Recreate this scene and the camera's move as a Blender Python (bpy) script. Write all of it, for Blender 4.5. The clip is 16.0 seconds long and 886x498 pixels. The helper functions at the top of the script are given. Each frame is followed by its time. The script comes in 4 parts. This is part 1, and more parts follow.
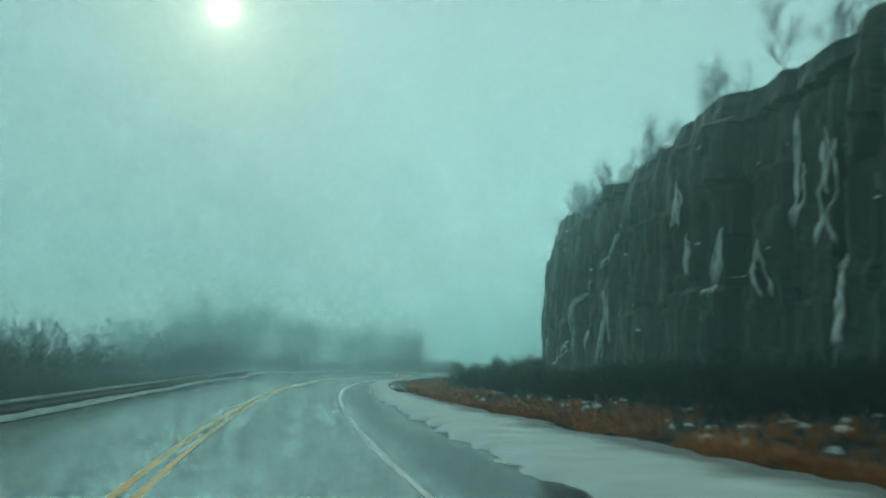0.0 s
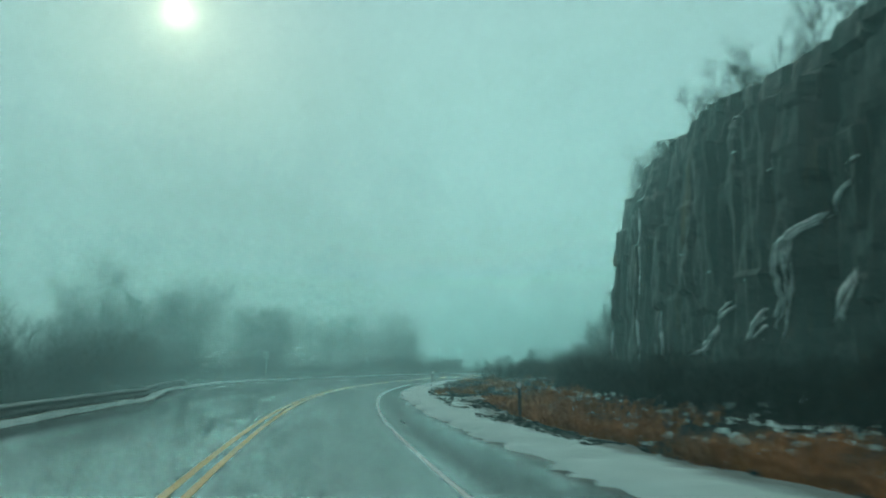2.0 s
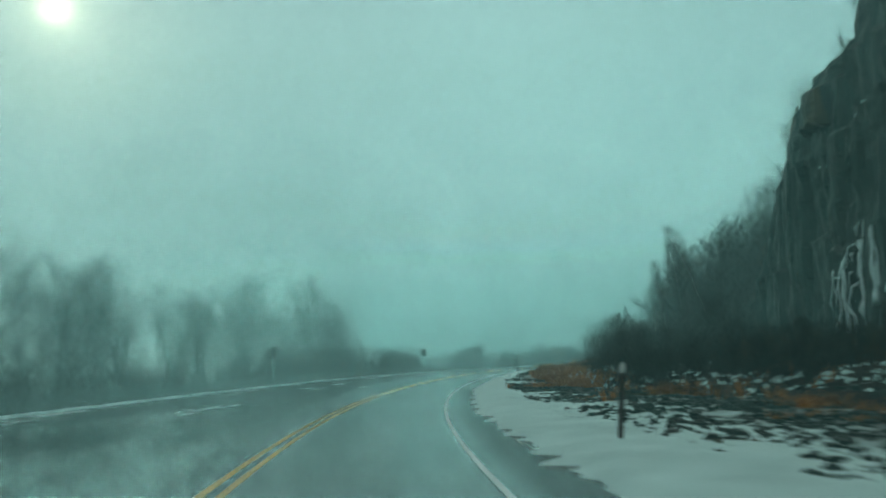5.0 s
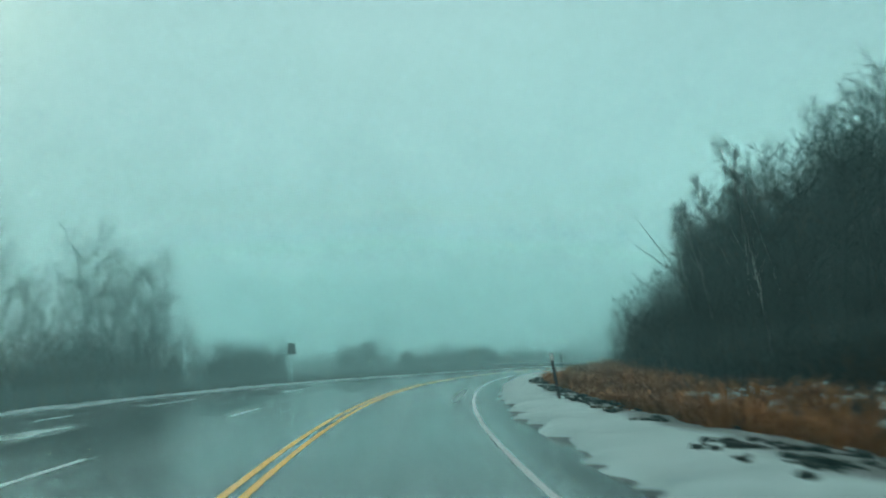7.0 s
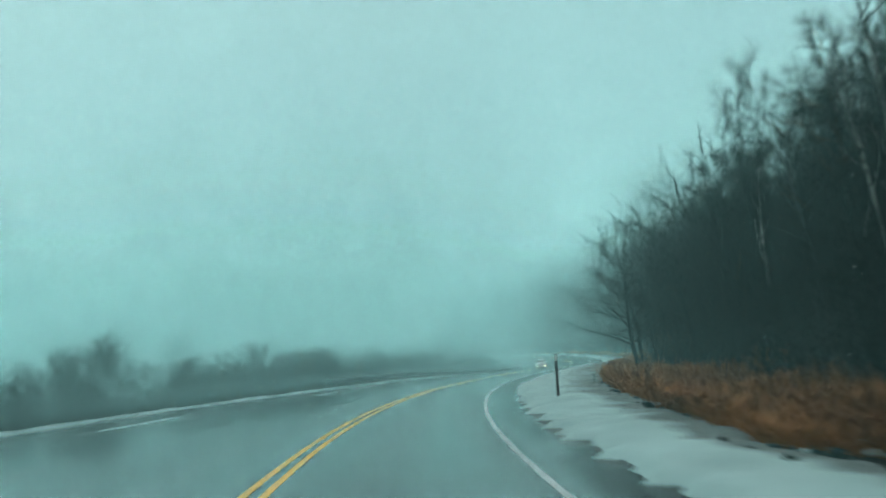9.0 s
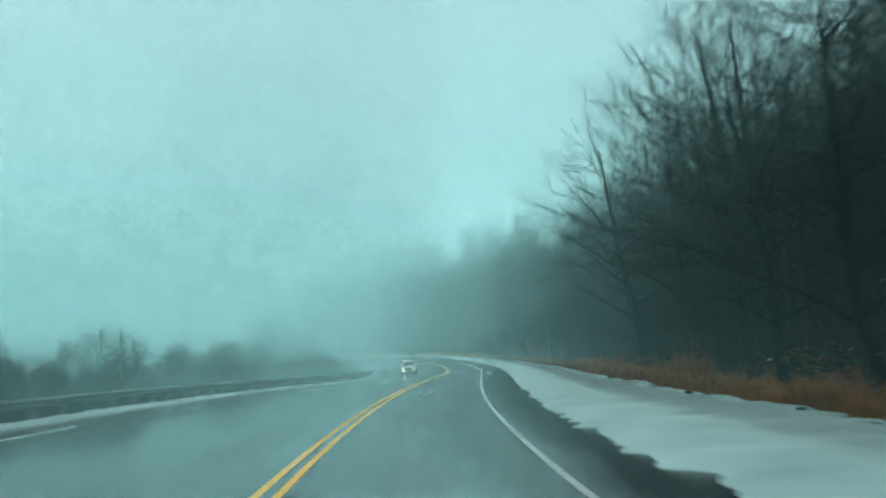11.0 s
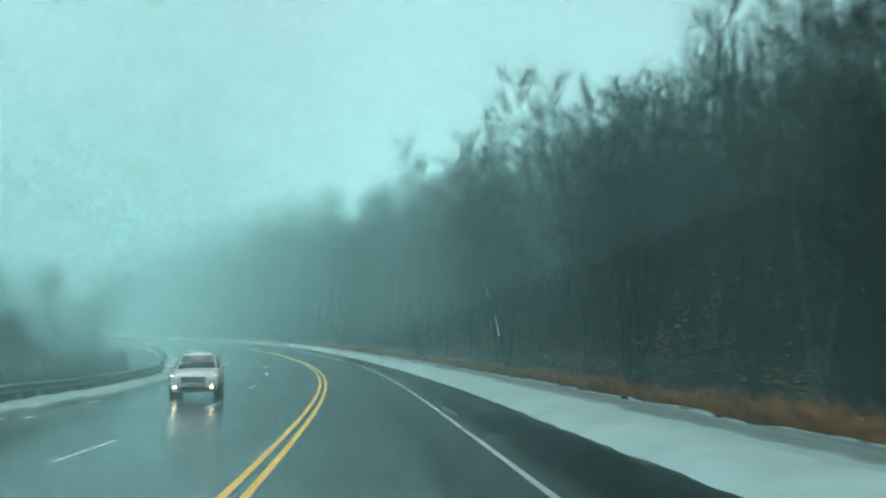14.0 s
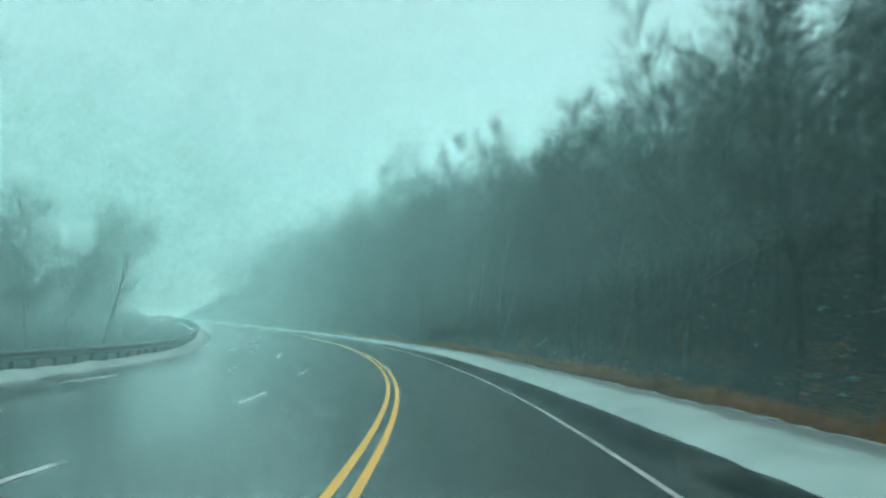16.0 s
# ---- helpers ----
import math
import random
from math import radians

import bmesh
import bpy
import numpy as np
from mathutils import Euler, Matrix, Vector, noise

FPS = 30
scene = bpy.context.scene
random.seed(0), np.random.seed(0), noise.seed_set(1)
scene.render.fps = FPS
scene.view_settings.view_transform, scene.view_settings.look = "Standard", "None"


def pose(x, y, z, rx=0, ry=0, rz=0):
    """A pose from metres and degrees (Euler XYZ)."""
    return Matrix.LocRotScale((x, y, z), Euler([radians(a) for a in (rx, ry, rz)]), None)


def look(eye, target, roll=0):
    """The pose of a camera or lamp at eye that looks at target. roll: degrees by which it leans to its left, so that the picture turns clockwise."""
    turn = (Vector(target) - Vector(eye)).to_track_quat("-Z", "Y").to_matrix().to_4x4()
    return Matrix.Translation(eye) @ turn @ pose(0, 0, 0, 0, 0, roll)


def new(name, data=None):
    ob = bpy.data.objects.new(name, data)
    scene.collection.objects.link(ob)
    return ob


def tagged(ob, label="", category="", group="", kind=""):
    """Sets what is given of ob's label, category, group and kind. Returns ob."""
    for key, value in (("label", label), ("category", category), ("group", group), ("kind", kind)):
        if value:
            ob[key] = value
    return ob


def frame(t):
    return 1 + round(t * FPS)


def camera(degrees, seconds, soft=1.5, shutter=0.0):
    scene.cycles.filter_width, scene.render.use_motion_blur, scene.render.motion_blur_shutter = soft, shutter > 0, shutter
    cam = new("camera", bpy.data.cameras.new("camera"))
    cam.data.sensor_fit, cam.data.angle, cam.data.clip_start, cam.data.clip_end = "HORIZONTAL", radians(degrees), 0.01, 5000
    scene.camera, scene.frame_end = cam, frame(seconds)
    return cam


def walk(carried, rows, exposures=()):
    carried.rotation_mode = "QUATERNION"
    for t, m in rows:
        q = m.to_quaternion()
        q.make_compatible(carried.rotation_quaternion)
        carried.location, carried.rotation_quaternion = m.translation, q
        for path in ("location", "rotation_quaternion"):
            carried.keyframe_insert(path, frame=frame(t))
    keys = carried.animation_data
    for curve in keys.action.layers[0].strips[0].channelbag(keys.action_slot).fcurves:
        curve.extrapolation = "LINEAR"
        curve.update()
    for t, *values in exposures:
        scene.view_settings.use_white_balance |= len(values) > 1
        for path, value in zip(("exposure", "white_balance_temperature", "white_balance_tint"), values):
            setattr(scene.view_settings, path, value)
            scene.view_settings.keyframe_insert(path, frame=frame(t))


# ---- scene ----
cam = camera(58.1, 16.0, soft=2.2, shutter=0.5)
walk(cam, [
    (0.0, pose(1.52, 0.00, 1.50, 98.80, -1.28, -13.06)),
    (0.5, pose(1.67, 9.85, 1.52, 98.76, -0.81, -13.61)),
    (1.0, pose(2.06, 19.66, 1.57, 98.70, -0.36, -14.32)),
    (1.5, pose(2.67, 29.44, 1.63, 98.55, -0.04, -14.99)),
    (2.0, pose(3.49, 39.18, 1.68, 98.75, 0.57, -15.40)),
    (2.5, pose(4.61, 48.86, 1.71, 99.13, 1.16, -15.23)),
    (3.0, pose(5.91, 58.48, 1.74, 99.49, 1.93, -15.23)),
    (3.5, pose(7.43, 68.03, 1.75, 99.51, 2.52, -15.85)),
    (4.0, pose(9.18, 77.50, 1.79, 99.12, 2.89, -17.43)),
    (4.5, pose(11.06, 86.95, 1.85, 98.66, 3.34, -19.78)),
    (5.0, pose(13.31, 96.38, 1.91, 98.34, 3.52, -22.05)),
    (5.5, pose(15.97, 105.77, 1.97, 98.17, 3.36, -24.32)),
    (6.0, pose(19.08, 115.09, 2.03, 98.11, 3.08, -26.61)),
    (6.5, pose(22.68, 124.29, 2.10, 98.10, 2.89, -29.08)),
    (7.0, pose(26.77, 133.37, 2.17, 98.09, 3.01, -31.81)),
    (7.5, pose(31.34, 142.29, 2.27, 98.08, 3.39, -34.77)),
    (8.0, pose(36.41, 151.01, 2.37, 98.00, 3.68, -38.01)),
    (8.5, pose(42.05, 159.48, 2.47, 97.91, 3.85, -41.37)),
    (9.0, pose(48.25, 167.68, 2.54, 97.83, 3.90, -44.82)),
    (9.5, pose(55.03, 175.56, 2.56, 97.75, 3.64, -48.13)),
    (10.0, pose(62.37, 183.08, 2.54, 97.63, 3.24, -51.22)),
    (10.5, pose(70.22, 190.25, 2.49, 97.47, 2.83, -54.08)),
    (11.0, pose(78.55, 197.06, 2.43, 97.24, 2.55, -56.68)),
    (11.5, pose(87.31, 203.52, 2.37, 96.94, 2.30, -58.52)),
    (12.0, pose(96.43, 209.69, 2.31, 96.70, 2.21, -60.71)),
    (12.5, pose(105.83, 215.61, 2.25, 96.75, 1.90, -62.76)),
    (13.0, pose(115.40, 221.38, 2.17, 96.90, 0.58, -64.12)),
    (13.5, pose(125.08, 227.09, 2.05, 96.97, -0.86, -64.56)),
    (14.0, pose(134.80, 232.84, 1.89, 97.06, -2.02, -64.26)),
    (14.5, pose(144.48, 238.76, 1.70, 97.25, -3.27, -62.87)),
    (15.0, pose(154.13, 244.82, 1.56, 97.30, -4.50, -60.25)),
    (15.5, pose(163.71, 251.09, 1.50, 97.32, -5.45, -56.84)),
    (16.0, pose(173.15, 257.67, 1.53, 97.20, -6.20, -52.55)),
], [(0.0, 0.12, 6550, 1), (4.5, 0.03, 6550, 0), (7.0, 0.32, 6500, 6), (8.5, 0.40, 6450, 8), (11.0, 0.63, 6350, 8), (13.0, 0.74, 6350, 8), (16.0, 0.80, 6450, 5)])

# the road's middle line: bend (per km) every 20 m, cross fall and climb every 45 m, from s = -20
BEND = [-3.323, -2.847, -2.318, -1.922, -2.197, -3.218, -4.483, -4.917, -4.994, -5.635, -6.134, -5.727, -4.658, -3.229, -1.360, 0.342, 0.902, 2.188, 4.216, 4.814, 4.769, 4.346, 3.735, 3.077, 2.446, 1.875, 1.365, 0.893]
FALL = [0.0073, 0.0256, 0.0699, 0.0357, 0.0255, 0.0134, 0.0028, -0.0384, -0.0589, -0.0810, -0.0386, -0.0190, -0.0116]
CLIMB = [-0.0027, 0.0073, 0.0036, 0.0050, 0.0108, -0.0059, -0.0058, -0.0187, 0.0091, 0.0224, 0.0101, 0.0048, 0.0028]

# ---- world, sun ----
SUN_WAY = Vector((-0.060, 0.910, 0.410)).normalized()
world = bpy.data.worlds.new("overcast")
scene.world = world
world.use_nodes = True
wt = world.node_tree
wt.nodes.clear()


def wnode(kind, **values):
    n = wt.nodes.new(kind)
    for k, val in values.items():
        n.inputs[k].default_value = val
    return n


def wmath(op, a, b=None):
    n = wt.nodes.new("ShaderNodeMath")
    n.operation = op
    for i, v in enumerate((a, b)):
        if v is None:
            continue
        if isinstance(v, (int, float)):
            n.inputs[i].default_value = v
        else:
            wt.links.new(v, n.inputs[i])
    return n.outputs[0]


sky = wt.nodes.new("ShaderNodeTexSky")
sky.sky_type, sky.sun_disc = "NISHITA", False
sky.sun_elevation = math.asin(SUN_WAY.z)
sky.sun_rotation = math.atan2(SUN_WAY.x, SUN_WAY.y)
sky.air_density, sky.dust_density = 1.0, 1.0
clear = wnode("ShaderNodeBackground", Strength=0.004)
wt.links.new(sky.outputs[0], clear.inputs["Color"])
coord = wt.nodes.new("ShaderNodeTexCoord")
split = wt.nodes.new("ShaderNodeSeparateXYZ")
wt.links.new(coord.outputs["Generated"], split.inputs[0])
# cloud deck: paler towards the zenith
ramp = wt.nodes.new("ShaderNodeValToRGB")
wt.links.new(wmath("ADD", wmath("MULTIPLY", split.outputs[2], 0.5), 0.5), ramp.inputs[0])
for e, (p, c) in zip((ramp.color_ramp.elements[0], ramp.color_ramp.elements[1], ramp.color_ramp.elements.new(0.62), ramp.color_ramp.elements.new(0.75), ramp.color_ramp.elements.new(0.5)),
                     ((0.42, (0.11, 0.28, 0.27, 1)), (1.0, (2.00, 3.60, 3.54, 1)), (0.56, (0.322, 0.53, 0.525, 1)), (0.78, (0.352, 0.535, 0.548, 1)), (0.495, (0.295, 0.53, 0.52, 1)))):
    e.position, e.color = p, c
drift = wnode("ShaderNodeTexNoise", Scale=2.2, Detail=3.0, Roughness=0.5)
wt.links.new(coord.outputs["Generated"], drift.inputs["Vector"])
# the sun seen through the cloud: a small bright disc in a wide soft aureole
dot = wt.nodes.new("ShaderNodeVectorMath")
dot.operation = "DOT_PRODUCT"
dot.inputs[1].default_value = SUN_WAY
wt.links.new(coord.outputs["Generated"], dot.inputs[0])
ahead = wmath("MAXIMUM", dot.outputs["Value"], 0.0)
core, rim = wmath("POWER", ahead, 9000.0), wmath("POWER", ahead, 1500.0)
halo, wide = wmath("POWER", ahead, 150.0), wmath("POWER", ahead, 1.5)
cloud = wnode("ShaderNodeBackground")
wt.links.new(ramp.outputs[0], cloud.inputs["Color"])
wt.links.new(wmath("MULTIPLY", wmath("ADD", wmath("MULTIPLY", drift.outputs["Fac"], 0.30), 0.90), wmath("ADD", wmath("MULTIPLY", wide, 0.35), 0.69)), cloud.inputs["Strength"])
glow = wnode("ShaderNodeBackground", Color=(1.0, 0.98, 0.66, 1))
disc = wmath("ADD", wmath("MULTIPLY", core, 1.3), wmath("MULTIPLY", rim, 0.42))
wt.links.new(wmath("ADD", disc, wmath("MULTIPLY", halo, 0.24)), glow.inputs["Strength"])
add1, add2 = wt.nodes.new("ShaderNodeAddShader"), wt.nodes.new("ShaderNodeAddShader")
wout = wt.nodes.new("ShaderNodeOutputWorld")
wt.links.new(clear.outputs[0], add1.inputs[0])
wt.links.new(cloud.outputs[0], add1.inputs[1])
wt.links.new(add1.outputs[0], add2.inputs[0])
wt.links.new(glow.outputs[0], add2.inputs[1])
wt.links.new(add2.outputs[0], wout.inputs[0])

sun = new("sun", bpy.data.lights.new("sun", "SUN"))
sun.data.energy, sun.data.angle, sun.data.color = 0.3, radians(25), (0.44, 1.0, 0.93)
sun.matrix_world = look(SUN_WAY * 300, (0, 0, 0))

# ---- materials ----
SURFACES = {}


def surface(name, dark, light, scale=2.0, fine=30.0, rough=0.8, rough2=None, bump=0.3, metal=0.0, coord="Object", stretch=(1, 1, 1), spots=None, jitter=0.0):
    """A worn surface: two colours mixed by a coarse and a fine noise, with relief. spots: a third colour in patches and how rare."""
    m = bpy.data.materials.new(name)
    m.use_nodes = True
    t = m.node_tree
    b = t.nodes["Principled BSDF"]
    tc = t.nodes.new("ShaderNodeTexCoord")
    mp = t.nodes.new("ShaderNodeMapping")
    mp.inputs["Scale"].default_value = stretch
    t.links.new(tc.outputs[coord], mp.inputs[0])
    n1, n2 = t.nodes.new("ShaderNodeTexNoise"), t.nodes.new("ShaderNodeTexNoise")
    for n, s, d in ((n1, scale, 4.0), (n2, fine, 3.0)):
        n.inputs["Scale"].default_value, n.inputs["Detail"].default_value = s, d
        t.links.new(mp.outputs[0], n.inputs["Vector"])
    mixf = t.nodes.new("ShaderNodeMath")
    mixf.operation = "MULTIPLY_ADD"
    mixf.inputs[1].default_value = 0.45
    t.links.new(n2.outputs["Fac"], mixf.inputs[0])
    half = t.nodes.new("ShaderNodeMath")
    half.operation = "MULTIPLY_ADD"
    half.inputs[1].default_value, half.inputs[2].default_value = 1.5, -0.45
    t.links.new(n1.outputs["Fac"], half.inputs[0])
    t.links.new(half.outputs[0], mixf.inputs[2])
    cm = t.nodes.new("ShaderNodeMix")
    cm.data_type = "RGBA"
    cm.inputs["A"].default_value, cm.inputs["B"].default_value = (*dark, 1), (*light, 1)
    t.links.new(mixf.outputs[0], cm.inputs["Factor"])
    colour = cm.outputs["Result"]
    if spots:
        n3 = t.nodes.new("ShaderNodeTexNoise")
        n3.inputs["Scale"].default_value, n3.inputs["Detail"].default_value = spots[1], 6.0
        t.links.new(mp.outputs[0], n3.inputs["Vector"])
        r = t.nodes.new("ShaderNodeMapRange")
        r.inputs["From Min"].default_value, r.inputs["From Max"].default_value = spots[2], spots[2] + 0.08
        t.links.new(n3.outputs["Fac"], r.inputs["Value"])
        c2 = t.nodes.new("ShaderNodeMix")
        c2.data_type = "RGBA"
        c2.inputs["B"].default_value = (*spots[0], 1)
        t.links.new(colour, c2.inputs["A"])
        t.links.new(r.outputs[0], c2.inputs["Factor"])
        colour = c2.outputs["Result"]
    if jitter:
        info = t.nodes.new("ShaderNodeObjectInfo")
        hs = t.nodes.new("ShaderNodeHueSaturation")
        mr = t.nodes.new("ShaderNodeMapRange")
        mr.inputs["To Min"].default_value, mr.inputs["To Max"].default_value = 1 - jitter, 1 + jitter
        t.links.new(info.outputs["Random"], mr.inputs["Value"])
        t.links.new(mr.outputs[0], hs.inputs["Value"])
        t.links.new(colour, hs.inputs["Color"])
        colour = hs.outputs["Color"]
    t.links.new(colour, b.inputs["Base Color"])
    b.inputs["Metallic"].default_value = metal
    if rough2 is None:
        b.inputs["Roughness"].default_value = rough
    else:
        r = t.nodes.new("ShaderNodeMapRange")
        r.inputs["From Min"].default_value, r.inputs["From Max"].default_value = 0.35, 0.65
        r.inputs["To Min"].default_value, r.inputs["To Max"].default_value = rough, rough2
        t.links.new(n1.outputs["Fac"], r.inputs["Value"])
        t.links.new(r.outputs[0], b.inputs["Roughness"])
    if bump:
        bp = t.nodes.new("ShaderNodeBump")
        bp.inputs["Strength"].default_value, bp.inputs["Distance"].default_value = bump, 0.05
        t.links.new(mixf.outputs[0], bp.inputs["Height"])
        t.links.new(bp.outputs[0], b.inputs["Normal"])
    SURFACES[name] = m
    return m


def wet_asphalt():
    """Wet asphalt along the road (x = metres ahead, y = metres right of the middle line): damp wheel tracks, slush drawn out in streaks, cracks and dark patches."""
    m = bpy.data.materials.new("wet asphalt")
    m.use_nodes = True
    t = m.node_tree
    b = t.nodes["Principled BSDF"]

    def link(a, c):
        t.links.new(a, c)

    def node(kind, **vals):
        n = t.nodes.new(kind)
        for k, v in vals.items():
            n.inputs[k].default_value = v
        return n

    def calc(op, a, c=None, d=None):
        n = t.nodes.new("ShaderNodeMath")
        n.operation = op
        for i, v in enumerate((a, c, d)):
            if isinstance(v, (int, float)):
                n.inputs[i].default_value = v
            elif v is not None:
                link(v, n.inputs[i])
        return n.outputs[0]

    def ranged(v, a, c, x=0.0, y=1.0):
        n = node("ShaderNodeMapRange", **{"From Min": a, "From Max": c, "To Min": x, "To Max": y})
        link(v, n.inputs["Value"])
        return n.outputs[0]

    tc = node("ShaderNodeTexCoord")
    sep = node("ShaderNodeSeparateXYZ")
    link(tc.outputs["UV"], sep.inputs[0])
    u = sep.outputs[1]

    def noisy(scale, sx, sy, detail=4.0):
        mp = node("ShaderNodeMapping")
        mp.inputs["Scale"].default_value = (sx, sy, 1)
        link(tc.outputs["UV"], mp.inputs[0])
        n = node("ShaderNodeTexNoise", Scale=scale, Detail=detail)
        link(mp.outputs[0], n.inputs["Vector"])
        return n.outputs["Fac"]

    grain, streak, patch, broad = noisy(40, 1, 1), noisy(1.0, 0.05, 1.1, 1.5), noisy(0.5, 0.35, 0.9, 3), noisy(0.05, 1, 1.5, 2)
    # wheel tracks: dark, wetter bands in each lane
    tracks = None
    for c in (0.95, 2.55, -1.0, -2.5, -4.3, -5.9):
        w = ranged(calc("ABSOLUTE", calc("SUBTRACT", u, c)), 0.15, 0.5, 1.0, 0.0)
        tracks = w if tracks is None else calc("MAXIMUM", tracks, w)
    base = node("ShaderNodeMix")
    base.data_type = "RGBA"
    base.inputs["A"].default_value, base.inputs["B"].default_value = (0.020, 0.034, 0.035, 1), (0.058, 0.082, 0.083, 1)
    mixed = calc("ADD", calc("MULTIPLY", grain, 0.35), calc("MULTIPLY", calc("ADD", streak, broad), 0.40))
    link(calc("SUBTRACT", mixed, calc("MULTIPLY", tracks, 0.22)), base.inputs["Factor"])
    # slush: thin pale film in the far lanes and on the shoulder, broken into streaks
    side = ranged(u, -3.6, -5.2)
    slush = calc("MULTIPLY", calc("MULTIPLY", ranged(streak, 0.46, 0.66), ranged(patch, 0.36, 0.60)), side)
    film = node("ShaderNodeMix")
    film.data_type = "RGBA"
    film.inputs["B"].default_value = (0.30, 0.33, 0.34, 1)
    link(base.outputs["Result"], film.inputs["A"])
    link(calc("MULTIPLY", slush, 0.18), film.inputs["Factor"])
    # bare shoulder: damp patches, and broken edges with their shadow in the colour
    damp_shade = node("ShaderNodeMix")
    damp_shade.data_type = "RGBA"
    damp_shade.inputs["B"].default_value = (0.006, 0.012, 0.013, 1)
    link(film.outputs["Result"], damp_shade.inputs["A"])
    damp = calc("MULTIPLY", ranged(u, 3.75, 4.1), ranged(patch, 0.40, 0.44))
    edge = node("ShaderNodeAttribute")
    edge.attribute_name = "to_snow"
    edge_shade = ranged(calc("ADD", edge.outputs["Fac"], calc("MULTIPLY", calc("SUBTRACT", noisy(0.9, 0.5, 1.2, 5), 0.5), 2.6)), 0.42, 0.30)
    bare = calc("MAXIMUM", damp, edge_shade)
    link(calc("MULTIPLY", bare, 0.88), damp_shade.inputs["Factor"])
    smear = calc("MULTIPLY", ranged(noisy(1.0, 0.045, 0.9, 4), 0.48, 0.58), ranged(u, -2.5, -5.5, 0.0, 0.55))
    link(calc("MULTIPLY", ranged(bare, 0.0, 1.0, 0.38, 0.06), calc("SUBTRACT", 1.0, smear)), b.inputs["Specular IOR Level"])
    link(damp_shade.outputs["Result"], b.inputs["Base Color"])
    rough = calc("MULTIPLY", calc("ADD", ranged(streak, 0.20, 0.80, 0.10, 0.30), calc("MULTIPLY", slush, 0.25)), ranged(u, -1.5, -4.5, 1.0, 0.6))
    link(calc("SUBTRACT", rough, calc("MULTIPLY", tracks, 0.02)), b.inputs["Roughness"])
    bp = node("ShaderNodeBump", Strength=0.04, Distance=0.01)
    link(grain, bp.inputs["Height"])
    link(bp.outputs[0], b.inputs["Normal"])
    return m


ASPHALT = wet_asphalt()

def verge_snow():
    """Ploughed snow, white beside the shoulder and grey, wet and trodden further out (x = metres ahead, y = share of the strip's width)."""
    m = surface("ploughed snow", (0.165, 0.275, 0.27), (0.315, 0.475, 0.465), 0.7, 14, 0.7, None, 0.45, spots=((0.12, 0.13, 0.12), 5.0, 0.71))
    t = m.node_tree
    b = t.nodes["Principled BSDF"]
    clean = b.inputs["Base Color"].links[0].from_socket
    tc, sep = t.nodes.new("ShaderNodeTexCoord"), t.nodes.new("ShaderNodeSeparateXYZ")
    t.links.new(tc.outputs["UV"], sep.inputs[0])
    n = t.nodes.new("ShaderNodeTexNoise")
    n.inputs["Scale"].default_value, n.inputs["Detail"].default_value = 0.5, 5.0
    t.links.new(tc.outputs["Object"], n.inputs["Vector"])
    total = t.nodes.new("ShaderNodeMath")
    total.operation = "MULTIPLY_ADD"
    total.inputs[1].default_value = 0.55
    t.links.new(n.outputs["Fac"], total.inputs[0])
    t.links.new(sep.outputs[1], total.inputs[2])
    # grey melt lies in the outer half further on, with a white ridge along the very edge; streaks run along the road
    def calc(op, a, c):
        q = t.nodes.new("ShaderNodeMath")
        q.operation = op
        for k, v in enumerate((a, c)):
            if isinstance(v, (int, float)):
                q.inputs[k].default_value = v
            else:
                t.links.new(v, q.inputs[k])
        return q.outputs[0]

    def ranged(v, a, c, x=0.0, y=1.0):
        q = t.nodes.new("ShaderNodeMapRange")
        for name, val in (("From Min", a), ("From Max", c), ("To Min", x), ("To Max", y)):
            q.inputs[name].default_value = val
        t.links.new(v, q.inputs["Value"])
        return q.outputs[0]

    mp = t.nodes.new("ShaderNodeMapping")
    mp.inputs["Scale"].default_value = (0.05, 6.0, 1)
    t.links.new(tc.outputs["UV"], mp.inputs[0])
    drag = t.nodes.new("ShaderNodeTexNoise")
    drag.inputs["Scale"].default_value, drag.inputs["Detail"].default_value = 1.6, 5.0
    t.links.new(mp.outputs[0], drag.inputs["Vector"])
    along = ranged(sep.outputs[0], 215, 250)
    melt = calc("MULTIPLY", ranged(calc("ADD", sep.outputs[1], calc("MULTIPLY", drag.outputs["Fac"], 0.30)), 0.54, 0.66), ranged(sep.outputs[1], 0.80, 0.88, 1.0, 0.15))
    melt = calc("MULTIPLY", calc("MULTIPLY", melt, along), ranged(drag.outputs["Fac"], 0.30, 0.62, 1.0, 0.75))
    early = calc("MULTIPLY", ranged(total.outputs[0], 0.78, 0.98), calc("SUBTRACT", 1.0, along))
    share = calc("MAXIMUM", melt, early)
    fine = t.nodes.new("ShaderNodeTexNoise")
    fine.inputs["Scale"].default_value, fine.inputs["Detail"].default_value = 3.0, 6.0
    t.links.new(tc.outputs["Object"], fine.inputs["Vector"])
    grey = t.nodes.new("ShaderNodeMix")
    grey.data_type = "RGBA"
    grey.inputs["A"].default_value, grey.inputs["B"].default_value = (0.022, 0.045, 0.042, 1), (0.11, 0.165, 0.16, 1)
    t.links.new(fine.outputs["Fac"], grey.inputs["Factor"])
    mix = t.nodes.new("ShaderNodeMix")
    mix.data_type = "RGBA"
    t.links.new(clean, mix.inputs["A"])
    t.links.new(grey.outputs["Result"], mix.inputs["B"])
    t.links.new(share, mix.inputs["Factor"])
    t.links.new(mix.outputs["Result"], b.inputs["Base Color"])
    return m


